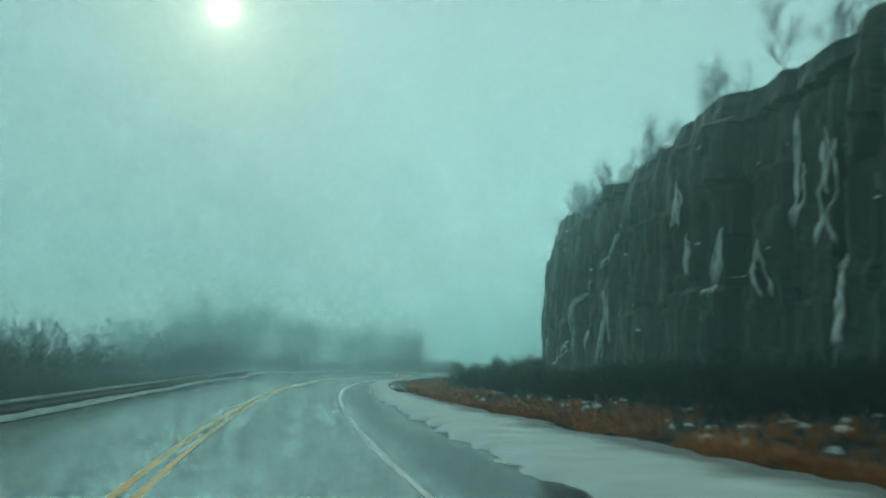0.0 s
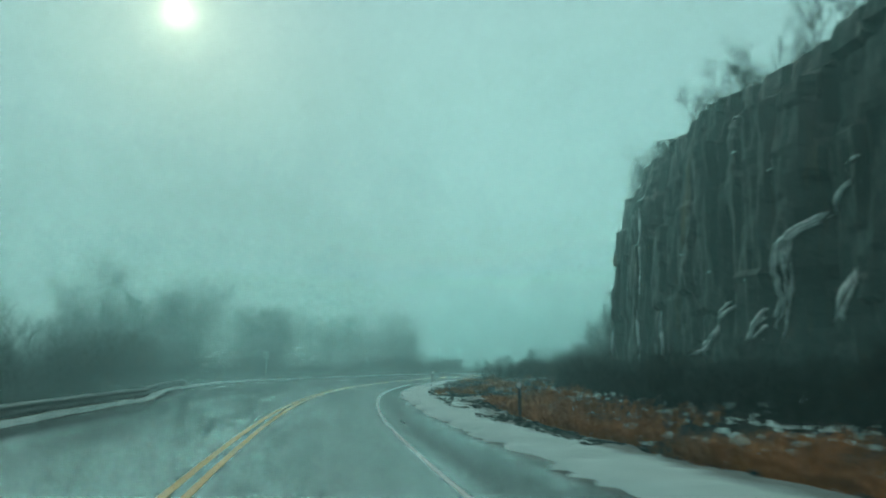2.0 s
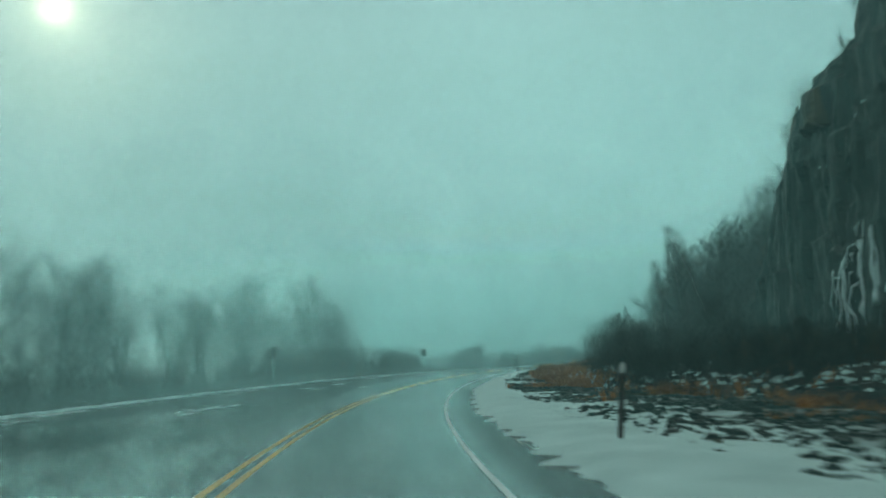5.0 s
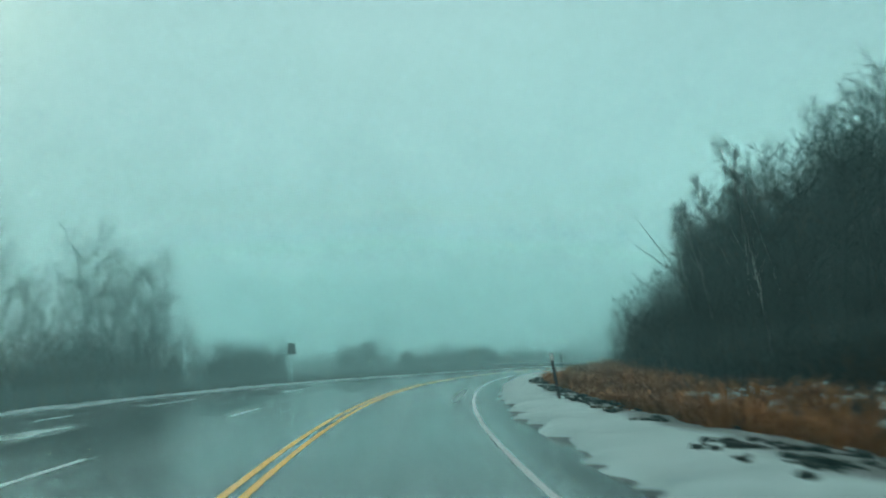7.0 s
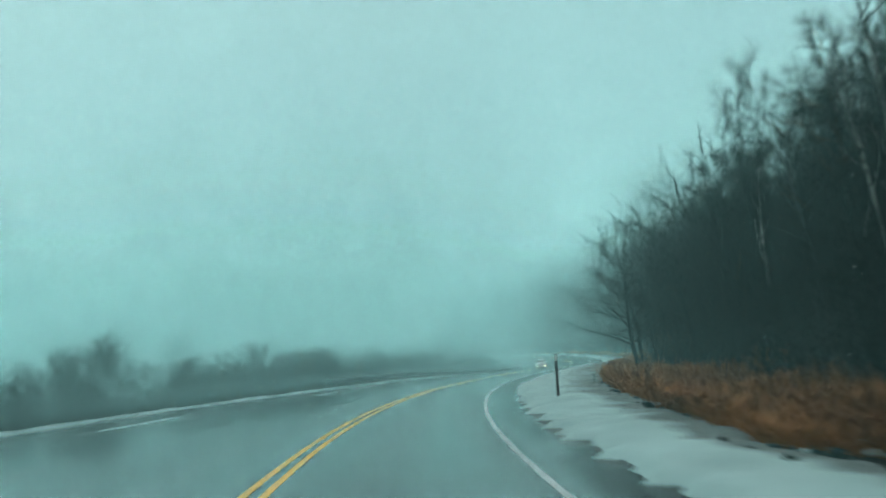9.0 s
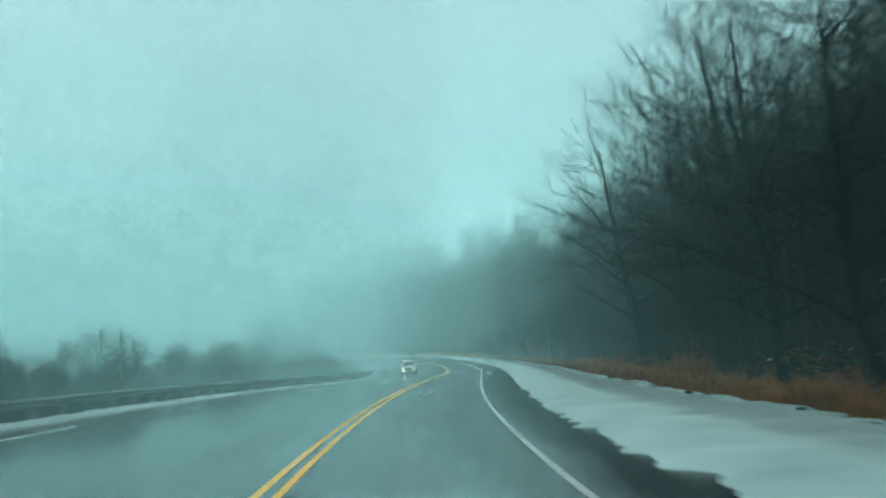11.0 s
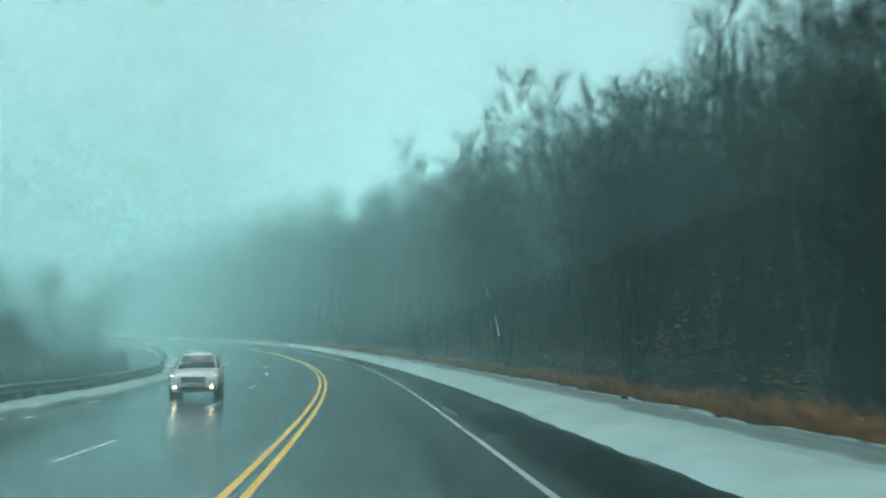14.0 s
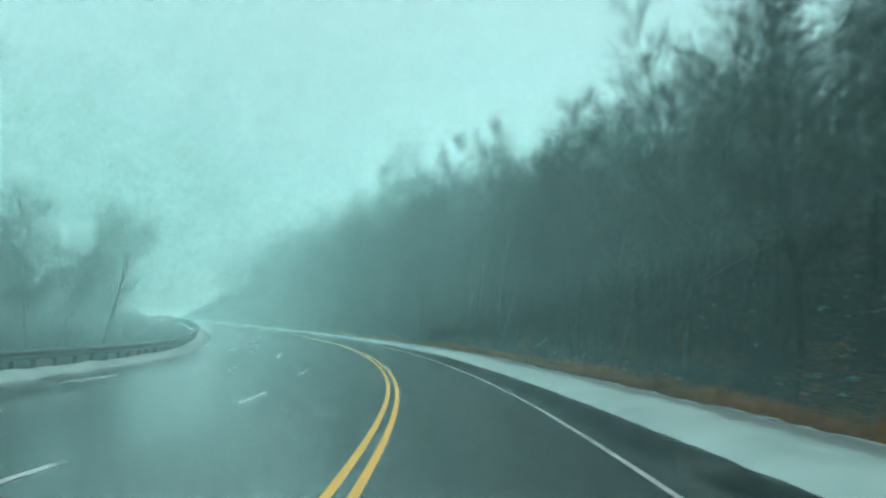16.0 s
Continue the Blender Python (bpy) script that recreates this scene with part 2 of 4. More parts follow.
VERGE_SNOW = verge_snow()
YELLOW = surface("worn yellow paint", (0.62, 0.36, 0.025), (0.82, 0.50, 0.04), 3, 60, 0.4, None, 0.1)
# a darker YELLOW: the dulling by fog and wet sheen is in the colour
OCHRE = surface("faded fog-dulled yellow paint", (0.26, 0.165, 0.018), (0.40, 0.25, 0.026), 0.6, 30, 0.5, None, 0.05)
WHITE = surface("worn white paint", (0.24, 0.30, 0.30), (0.46, 0.52, 0.52), 1.2, 60, 0.35, None, 0.1, spots=((0.07, 0.09, 0.09), 5.0, 0.66))
SNOW = surface("roadside snow", (0.165, 0.275, 0.27), (0.315, 0.475, 0.465), 1.2, 18, 0.7, None, 0.35, spots=((0.20, 0.20, 0.19), 5.0, 0.70))
# darker than leaf litter is: the canopy's shade is in the colour
EARTH = surface("wet earth and leaf litter with canopy shade", (0.002, 0.006, 0.005), (0.010, 0.017, 0.013), 0.6, 9, 0.9, None, 0.6, spots=((0.30, 0.37, 0.38), 2.2, 0.66))
ROCK = surface("wet dark rock", (0.0016, 0.011, 0.010), (0.013, 0.043, 0.039), 0.28, 2.2, 0.6, 0.9, 0.8, stretch=(1, 1, 0.22), spots=((0.045, 0.042, 0.018), 0.22, 0.63))
ICE = surface("frozen seep ice", (0.20, 0.27, 0.28), (0.50, 0.60, 0.61), 1.5, 8, 0.25, 0.5, 0.5, stretch=(1, 1, 0.3))
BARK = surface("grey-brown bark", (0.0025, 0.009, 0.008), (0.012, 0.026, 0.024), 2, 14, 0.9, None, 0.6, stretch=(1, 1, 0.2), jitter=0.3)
BIRCH = surface("pale birch bark", (0.30, 0.31, 0.29), (0.62, 0.62, 0.58), 2, 20, 0.8, None, 0.3, spots=((0.05, 0.05, 0.05), 4, 0.6))
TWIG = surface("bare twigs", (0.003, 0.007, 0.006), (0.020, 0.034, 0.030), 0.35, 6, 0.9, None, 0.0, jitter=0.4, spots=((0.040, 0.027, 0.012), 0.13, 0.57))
GREY_BARK = surface("smooth grey beech bark", (0.020, 0.036, 0.034), (0.060, 0.084, 0.080), 1.5, 14, 0.85, None, 0.3, stretch=(1, 1, 0.3), jitter=0.3)
for m in (BARK, TWIG, EARTH, GREY_BARK):
    m.node_tree.nodes["Principled BSDF"].inputs["Specular IOR Level"].default_value = 0.12
ROCK.node_tree.nodes["Principled BSDF"].inputs["Specular IOR Level"].default_value = 0.25
GRASS = surface("dry orange grass", (0.075, 0.031, 0.006), (0.29, 0.115, 0.017), 0.35, 5, 0.9, None, 0.0)
DEAD_LEAF = surface("withered brown leaves", (0.10, 0.042, 0.010), (0.32, 0.12, 0.024), 0.4, 6, 0.85, None, 0.0)
STEEL = surface("galvanised steel", (0.035, 0.060, 0.060), (0.085, 0.12, 0.12), 3, 25, 0.5, 0.7, 0.1, metal=0.3)
DARK_METAL = surface("dark weathered metal", (0.025, 0.028, 0.028), (0.06, 0.062, 0.062), 4, 30, 0.5, None, 0.1, metal=0.4)
REFLECTOR = surface("white reflector", (0.6, 0.6, 0.58), (0.8, 0.8, 0.78), 6, 30, 0.3, None, 0.0)

# ---- the plan along the road: s metres ahead, u metres to the right of the yellow line ----
SS = np.arange(-60, 620, 1.0)
KNOT = np.arange(-20, 521, 20.0)
KNOT2 = np.arange(-20, 521, 45.0)


def from_zero(v):
    v = np.cumsum(v)
    return v - np.interp(0, SS, v)


TURN = from_zero(np.interp(SS, KNOT, BEND) / 1000)
LINE_X, LINE_Y = from_zero(-np.sin(TURN)), from_zero(np.cos(TURN))
LINE_Z = from_zero(np.interp(SS, KNOT2, CLIMB))


def heading(s):
    return np.interp(s, SS, TURN)


def place(s, u, v=0.0):
    """World place of road coordinates; v is the height above the middle line (no cross fall)."""
    th = heading(s)
    return np.stack(np.broadcast_arrays(np.interp(s, SS, LINE_X) + u * np.cos(th), np.interp(s, SS, LINE_Y) + u * np.sin(th), np.interp(s, SS, LINE_Z) + v), -1)


def fall(s, u):
    return -np.interp(s, KNOT2, FALL) * np.clip(u, -11.5, 7.5)


LEFT_S, LEFT_U = (-60, 42, 52, 72, 82, 95, 122, 165, 195, 245, 290, 345, 360, 620), (-4.3, -4.3, -4.8, -5.0, -6.9, -8.8, -12.2, -11.5, -10.6, -9.7, -9.9, -9.6, -10.6, -10.7)
SNOW_S, SNOW_U = (-60, 12, 42, 70, 97, 130, 190, 232, 270, 320, 350, 620), (5.6, 5.6, 5.9, 5.6, 4.6, 4.5, 4.7, 4.8, 5.3, 5.6, 5.1, 5.2)
BANK_S, BANK_U = (-60, 11, 40, 60, 84, 96, 110, 122, 136, 155, 175, 190, 202, 240, 270, 320, 350, 370, 620), (10.8, 10.6, 9.1, 8.5, 9.6, 11.4, 13.2, 12.4, 9.2, 7.6, 6.8, 7.2, 8.2, 10.2, 9.8, 11.0, 9.6, 8.8, 8.8)


def left_edge(s):
    return np.interp(s, LEFT_S, LEFT_U)


def snow_in(s):
    return np.interp(s, SNOW_S, SNOW_U)


def snow_out(s):
    return np.interp(s, BANK_S, BANK_U)


def wob(x, y, k=1.0, seed=0.0):
    return noise.noise(Vector((x * k, y * k, seed)))


def height(s, u):
    """The ground's height over the road's middle line."""
    h = float(fall(s, u))
    lo, hi = float(left_edge(s)) - 1.2, float(snow_out(s))
    if u < lo:
        d = lo - u
        h -= min(d * 0.16, 3.2)
        h += 0.35 * min(d / 6, 1) * wob(s, u, 0.12, 3)
    elif u > hi:
        d = u - hi
        cliff = min(max((166 - s) / 12, 0), 1)
        start = 4.5 + 11 * min(max((205 - s) / 35, 0), 1)
        ditch = -0.25 * math.sin(min(d / 2.5, 1) * math.pi)
        slope = 0.62 * max(min(d, 46) - start, 0) + 0.25 * max(d - 46, 0)
        mound = 0.10 * min(d, 12)
        h += ditch + mound * cliff + (1 - cliff) * (slope * (1 - 0.15 * wob(s, u, 0.05, 8))) + 0.6 * min(d / 8, 1) * wob(s, u, 0.15, 5)
    return h


def mesh_of(name, verts, faces, material, smooth=False):
    me = bpy.data.meshes.new(name)
    me.from_pydata([tuple(v) for v in verts], [], faces)
    me.materials.append(material)
    me.validate()
    if smooth:
        me.polygons.foreach_set("use_smooth", [True] * len(me.polygons))
    me.update()
    return me


def grid_faces(rows, cols, start=0):
    return [(start + i * cols + j, start + i * cols + j + 1, start + (i + 1) * cols + j + 1, start + (i + 1) * cols + j) for i in range(rows - 1) for j in range(cols - 1)]


def road_uv(me, pairs):
    layer = me.uv_layers.new(name="road")
    for lp in me.loops:
        layer.data[lp.index].uv = pairs[lp.vertex_index]


def part(name, me, parent, label=""):
    ob = new(name, me)
    ob.parent = parent
    return tagged(ob, label)

# ---- ground, road, snow ----
def build_ground():
    s_line = np.arange(-50, 560, 3.0)
    u_line = [-140, -110, -85, -65, -50, -40, -32, -26, -21, -17, -14.5, -12.6, -11, -8, -4, 0, 3.5, 5.2, 6.5, 7.6, 8.6, 9.6, 10.6, 11.8, 13.2, 15, 17, 19.5, 22.5, 26, 30, 35, 41, 48, 56, 66, 80, 100]
    verts = []
    for s in s_line:
        lo = float(left_edge(s)) - 0.6
        for u in u_line:
            drop = 0.06 if lo < u < float(snow_in(s)) + 0.8 else 0.0
            verts.append(place(s, u, height(s, u) - drop))
    faces = grid_faces(len(s_line), len(u_line))
    n = len(verts)
    # level country out to the horizon
    verts += [(-3000, -3000, -6), (3000, -3000, -6), (3000, 3000, -6), (-3000, 3000, -6)]
    faces.append((n, n + 1, n + 2, n + 3))
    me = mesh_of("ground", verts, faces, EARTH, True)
    tagged(new("ground", me), "brown leaf-littered winter ground with thin snow patches", "ground", kind="structure")


def build_road():
    s_line, cols = np.arange(-45, 520, 1.5), 41
    verts, pairs, to_snow = [], [], []
    for s in s_line:
        for u in np.linspace(float(left_edge(s)), float(snow_in(s)) + 0.6, cols):
            verts.append(place(s, u, float(fall(s, u))))
            pairs.append((s, u))
            to_snow.append(float(snow_in(s)) - u)
    me = mesh_of("road", verts, grid_faces(len(s_line), cols), ASPHALT, True)
    road_uv(me, pairs)
    me.attributes.new("to_snow", "FLOAT", "POINT").data.foreach_set("value", to_snow)
    tagged(new("road", me), "wet grey asphalt road with damp streaks", "road", kind="structure")


def build_line(name, u0, width, material, label, s0=-45, s1=520):
    s_line = np.arange(s0, s1 + 0.01, 1.5 if s1 - s0 > 10 else 0.76)
    lift = 0.004
    verts = []
    for s in s_line:
        for du in (-width / 2, width / 2):
            verts.append(place(s, u0 + du, float(fall(s, u0 + du)) + lift))
    me = mesh_of(name, verts, grid_faces(len(s_line), 2), material)
    tagged(new(name, me), label, "road marking", kind="structure")


def build_snow():
    s_line, cols = np.arange(-45, 500, 0.35), 13
    verts, pairs = [], []
    for s in s_line:
        ragged = min(max((s + 10) / 40, 0.15), 1) * min(max((262 - s) / 30, 0.12), 1)
        tongue = (s * 0.42 + 1.6 * wob(s, 0, 0.23, 8)) % 1.0
        a = float(snow_in(s)) + 0.30 * wob(s, 0, 0.5, 1) * ragged + ragged * (0.30 * wob(s, 0, 1.9, 2) + 0.22 * wob(s, 0, 4.3, 3) + 0.55 * (tongue - 0.5))
        b = float(snow_out(s)) + 0.7 * wob(s, 0, 0.25, 4) + 0.5 * wob(s, 0, 1.1, 6)
        for j, p in enumerate(np.linspace(0, 1, cols)):
            u = a + (b - a) * p
            lift = 0.10 * min(p * 10, 1) + 0.10 * math.sin(math.pi * p) + 0.05 * wob(s, u, 0.9, 7) if 0 < j < cols - 1 else -0.04
            base = height(s, min(u, float(snow_out(s))))
            if u > float(snow_out(s)):
                base = height(s, u)
            verts.append(place(s, u, base + max(lift, -0.05)))
            pairs.append((s, p))
    me = mesh_of("snow_bank", verts, grid_faces(len(s_line), cols), VERGE_SNOW, True)
    road_uv(me, pairs)
    tagged(new("snow_bank", me), "ploughed white snow strip along the shoulder", "snow", kind="structure")


build_ground()
build_road()
for du in (-0.13, 0.13):
    build_line("centre_line", du, 0.11, OCHRE, "faded ochre centre line, fog-dulled in its colour", -45, 138)
    build_line("centre_line", du, 0.11, YELLOW, "solid yellow centre line, slightly worn", 138, 520)
build_line("edge_line", 3.55, 0.10, WHITE, "solid white edge line")
build_snow()


# ---- fog ----
def build_fog():
    """Thin veils of droplets across the valley. Droplets scatter the light of the whole sky, whichever way a veil faces."""
    m = bpy.data.materials.new("drifting fog")
    m.use_nodes = True
    t = m.node_tree
    t.nodes.clear()
    out, mix, clear, half = (t.nodes.new(k) for k in ("ShaderNodeOutputMaterial", "ShaderNodeMixShader", "ShaderNodeBsdfTransparent", "ShaderNodeAddShader"))
    front, back = t.nodes.new("ShaderNodeBsdfDiffuse"), t.nodes.new("ShaderNodeBsdfTranslucent")
    for n, z in ((front, 1.0), (back, -1.0)):
        n.inputs["Color"].default_value = (*FOG_COLOUR, 1)
        up = t.nodes.new("ShaderNodeCombineXYZ")
        up.inputs[2].default_value = z
        t.links.new(up.outputs[0], n.inputs["Normal"])
    t.links.new(front.outputs[0], half.inputs[0])
    t.links.new(back.outputs[0], half.inputs[1])
    tc, sep = t.nodes.new("ShaderNodeTexCoord"), t.nodes.new("ShaderNodeSeparateXYZ")
    t.links.new(tc.outputs["Object"], sep.inputs[0])
    thin = t.nodes.new("ShaderNodeMapRange")
    thin.inputs["From Min"].default_value, thin.inputs["From Max"].default_value = 14, 52
    thin.inputs["To Min"].default_value, thin.inputs["To Max"].default_value = FOG_ALPHA, 0.0
    t.links.new(sep.outputs[2], thin.inputs["Value"])
    wisps = t.nodes.new("ShaderNodeTexNoise")
    wisps.inputs["Scale"].default_value, wisps.inputs["Detail"].default_value = 0.045, 2.0
    t.links.new(tc.outputs["Object"], wisps.inputs["Vector"])
    vary = t.nodes.new("ShaderNodeMapRange")
    vary.inputs["From Min"].default_value, vary.inputs["From Max"].default_value = 0.3, 0.7
    vary.inputs["To Min"].default_value, vary.inputs["To Max"].default_value = 0.7, 1.3
    t.links.new(wisps.outputs["Fac"], vary.inputs["Value"])
    across = t.nodes.new("ShaderNodeSeparateXYZ")
    t.links.new(tc.outputs["UV"], across.inputs[0])
    shore = t.nodes.new("ShaderNodeMapRange")
    shore.interpolation_type = "SMOOTHSTEP"
    shore.inputs["From Min"].default_value, shore.inputs["From Max"].default_value = -12.0, 5.0
    shore.inputs["To Min"].default_value = 1.0
    open_side = t.nodes.new("ShaderNodeMapRange")
    open_side.inputs["From Min"].default_value, open_side.inputs["From Max"].default_value = 250, 325
    open_side.inputs["To Min"].default_value, open_side.inputs["To Max"].default_value = 0.17, 0.34
    t.links.new(across.outputs[0], open_side.inputs["Value"])
    t.links.new(open_side.outputs[0], shore.inputs["To Max"])
    t.links.new(across.outputs[1], shore.inputs["Value"])
    lake = t.nodes.new("ShaderNodeMath")
    lake.operation = "MULTIPLY"
    t.links.new(vary.outputs[0], lake.inputs[0])
    # cloud that clings to the ridge
    ridge = t.nodes.new("ShaderNodeMapRange")
    ridge.inputs["From Min"].default_value, ridge.inputs["From Max"].default_value = 11, 23
    ridge.inputs["To Max"].default_value = 0.9
    t.links.new(sep.outputs[2], ridge.inputs["Value"])
    most = t.nodes.new("ShaderNodeMath")
    most.operation = "MAXIMUM"
    t.links.new(shore.outputs[0], most.inputs[0])
    t.links.new(ridge.outputs[0], most.inputs[1])
    t.links.new(most.outputs[0], lake.inputs[1])
    dense = t.nodes.new("ShaderNodeMath")
    dense.operation = "MULTIPLY"
    t.links.new(thin.outputs[0], dense.inputs[0])
    t.links.new(lake.outputs[0], dense.inputs[1])
    t.links.new(dense.outputs[0], mix.inputs[0])
    t.links.new(clear.outputs[0], mix.inputs[1])
    t.links.new(half.outputs[0], mix.inputs[2])
    t.links.new(mix.outputs[0], out.inputs[0])
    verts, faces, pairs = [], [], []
    cam_s, cam_u = (0, 40, 80, 120, 160, 200, 245, 290, 335, 620), (1.52, 1.51, 1.98, 1.76, 1.65, 1.64, 1.52, 1.46, 1.02, 1.02)
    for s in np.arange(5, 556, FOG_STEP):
        n, c = len(verts), float(np.interp(s, cam_s, cam_u))
        # a hole on the camera's path, cut so that it crosses no veil
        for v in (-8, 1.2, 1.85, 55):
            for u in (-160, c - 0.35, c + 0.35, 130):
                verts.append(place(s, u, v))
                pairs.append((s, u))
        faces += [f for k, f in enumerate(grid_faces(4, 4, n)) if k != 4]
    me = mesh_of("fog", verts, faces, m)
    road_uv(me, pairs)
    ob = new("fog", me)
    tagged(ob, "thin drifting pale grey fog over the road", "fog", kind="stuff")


scene.cycles.transparent_max_bounces = 160
FOG_STEP, FOG_ALPHA, FOG_COLOUR = 4.0, 0.042, (0.385, 0.69, 0.68)
build_fog()


# ---- shapes ----
def tube(verts, faces, path, radii, sides):
    """A tapered tube along a path, open at the foot; it ends in a point where the last radius is 0."""
    path = np.asarray(path, float)
    n0 = len(verts)
    k = len(path)
    for i, (p, r) in enumerate(zip(path, radii)):
        way = path[min(i + 1, k - 1)] - path[max(i - 1, 0)]
        way = way / (np.linalg.norm(way) + 1e-9)
        side = np.cross(way, (0.31, 0.17, 0.93) if abs(way[2]) < 0.9 else (1, 0, 0))
        side = side / (np.linalg.norm(side) + 1e-9)
        other = np.cross(way, side)
        if r <= 0:
            verts.append(tuple(p))
            continue
        for j in range(sides):
            a = 2 * math.pi * j / sides
            verts.append(tuple(p + r * (math.cos(a) * side + math.sin(a) * other)))
    for i in range(k - 1):
        a = n0 + i * sides
        b = a + sides
        for j in range(sides):
            j2 = (j + 1) % sides
            if radii[i + 1] <= 0:
                faces.append((a + j, a + j2, b))
            else:
                faces.append((a + j, a + j2, b + j2, b + j))


def spray(verts, faces, a, b, r):
    """A hair-thin twig: one tapering sliver."""
    n = len(verts)
    w = np.cross(np.asarray(b) - a, (0.42, 0.71, 0.57))
    w = w / (np.linalg.norm(w) + 1e-9) * r
    verts += [tuple(a - w), tuple(a + w), tuple(b)]
    faces.append((n, n + 1, n + 2))


def bent(rng, start, way, length, steps, rise, wander):
    """A path that wanders from start along way and lifts towards the light."""
    p, w = np.array(start, float), np.array(way, float)
    w = w / np.linalg.norm(w)
    path = [p.copy()]
    for _ in range(steps):
        w = w + rng.normal(0, wander, 3) + np.array((0, 0, rise))
        w = w / np.linalg.norm(w)
        p = p + w * length / steps
        path.append(p.copy())
    return np.array(path)


def grow(seed, tall, spread, girth, limbs, first, upward, twigs=7, fine=2, leaders=1, lean=0.0, trunk_mat=None):
    """Meshes of a bare broad-leaved tree: the trunk with its limbs, and the crown of branches and twigs."""
    rng = np.random.default_rng(seed)
    tv, tf, cv, cf = [], [], [], []
    stems = []
    for k in range(leaders):
        a = 2 * math.pi * k / leaders + rng.uniform(0, 1)
        tilt = (0.10 if leaders > 1 else 0.03) + 0.05 * rng.random()
        way = (math.cos(a) * tilt + lean, math.sin(a) * tilt, 1)
        path = bent(rng, (0, 0, -0.5), way, tall * rng.uniform(0.86, 1.0), 9, 0.03, 0.045)
        r = girth * (1.0 if leaders == 1 else 0.72) * (1 - np.linspace(0, 1, 10) ** 0.9 * 0.93)
        r[0] *= 1.35
        tube(tv, tf, path, r, 6)
        stems.append((path, r))
    for i in range(limbs):
        path, r = stems[i % leaders]
        p = first + (0.97 - first) * (i + rng.random()) / limbs
        q = p * 9
        j = min(int(q), 8)
        base = path[j] + (path[j + 1] - path[j]) * (q - j)
        a = i * 2.4 + rng.uniform(-0.5, 0.5)
        reach = spread * (1.0 - 0.62 * ((p - first) / (1 - first)) ** 1.3) * rng.uniform(0.7, 1.15)
        limb = bent(rng, base, (math.cos(a), math.sin(a), upward * rng.uniform(0.5, 1.3)), reach, 5, 0.08 * upward, 0.09)
        lr = r[j] * rng.uniform(0.34, 0.5) * (1 - np.linspace(0, 1, 6) * 0.86)
        tube(tv, tf, limb, lr, 4)
        for b in range(8):
            f = 0.14 + 0.86 * (b + rng.random()) / 8
            q2 = f * 5
            j2 = min(int(q2), 4)
            at = limb[j2] + (limb[j2 + 1] - limb[j2]) * (q2 - j2)
            way = (limb[j2 + 1] - limb[j2]) / np.linalg.norm(limb[j2 + 1] - limb[j2]) + rng.normal(0, 0.60, 3) + (0, 0, 0.25)
            size = reach * rng.uniform(0.24, 0.52) * (1.25 - 0.55 * f) + 0.45
            twig = bent(rng, at, way, size, 2, 0.06, 0.14)
            tube(cv, cf, twig, [max(lr[j2] * 0.42, 0.015), 0.011, 0.006], 3)
            for c in range(twigs):
                g = 0.08 + 0.92 * (c + rng.random()) / twigs
                q3 = g * 2
                j3 = min(int(q3), 1)
                at3 = twig[j3] + (twig[j3 + 1] - twig[j3]) * (q3 - j3)
                w3 = (twig[j3 + 1] - twig[j3]) / np.linalg.norm(twig[j3 + 1] - twig[j3]) + rng.normal(0, 0.50, 3) + (0, 0, 0.18)
                w3 = w3 / np.linalg.norm(w3)
                l3 = size * rng.uniform(0.35, 0.75) + 0.25
                tube(cv, cf, [at3, at3 + w3 * l3], [0.0085, 0], 3)
                for d in range(fine + 1):
                    at4 = at3 + w3 * l3 * rng.uniform(0.15, 0.9)
                    w4 = w3 + rng.normal(0, 0.45, 3)
                    spray(cv, cf, at4, at4 + w4 / np.linalg.norm(w4) * l3 * rng.uniform(0.4, 0.9), 0.006)
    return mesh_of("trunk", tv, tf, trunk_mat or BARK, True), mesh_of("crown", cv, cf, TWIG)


def make_tree(name, meshes, s, u, size, label, group, turn=0.0, tilt=(0, 0), category="tree"):
    ob = new(name)
    ob.empty_display_size = 0.3
    x, y, z = place(s, u, height(s, u) - 0.05)
    ob.matrix_basis = pose(x, y, z, tilt[0], tilt[1], turn) @ Matrix.Scale(size, 4)
    part("trunk", meshes[0], ob)
    part("crown", meshes[1], ob)
    return tagged(ob, label, category, group)


# ---- right: the rock cut ----
def cliff_top(s):
    return float(np.interp(s, (-60, 35, 46, 60, 84, 102, 120, 136, 144, 152, 158, 164, 172), (17.0, 17.6, 18.5, 17.8, 18.8, 19.3, 19.2, 20.0, 18.6, 16.4, 14.0, 9.0, 2.0)))


def cliff_out(s, p, z):
    """How far from the road the rock face stands, at the share p of its height and the height z."""
    u = 24.9 + 0.045 * z
    for wide, deep, seed in ((11.0, 1.5, 11.0), (4.3, 0.85, 23.0), (1.7, 0.22, 31.0)):
        skew = s + 0.05 * z + 1.2 * wob(s, z, 0.11, seed)
        cell = math.floor(skew / wide)
        edge = (skew / wide - cell)
        level = math.floor((z + 3 * noise.noise((cell * 3.7, seed, 0))) / (wide * 1.5))
        u += deep * noise.noise((cell * 1.73 + 0.4, level * 1.31, seed))
        u += deep * 0.35 * max(0, 0.12 - min(edge, 1 - edge)) / 0.12
    u += 0.30 * wob(s, z * 0.5, 0.6, 5) + 0.16 * wob(s, z * 0.6, 1.7, 6) + 0.5 * wob(s, z * 0.35, 0.22, 14)
    u += 0.30 * max(0.0, p - 0.86) / 0.14 * (1.5 + wob(s, 0, 0.3, 9))
    return u


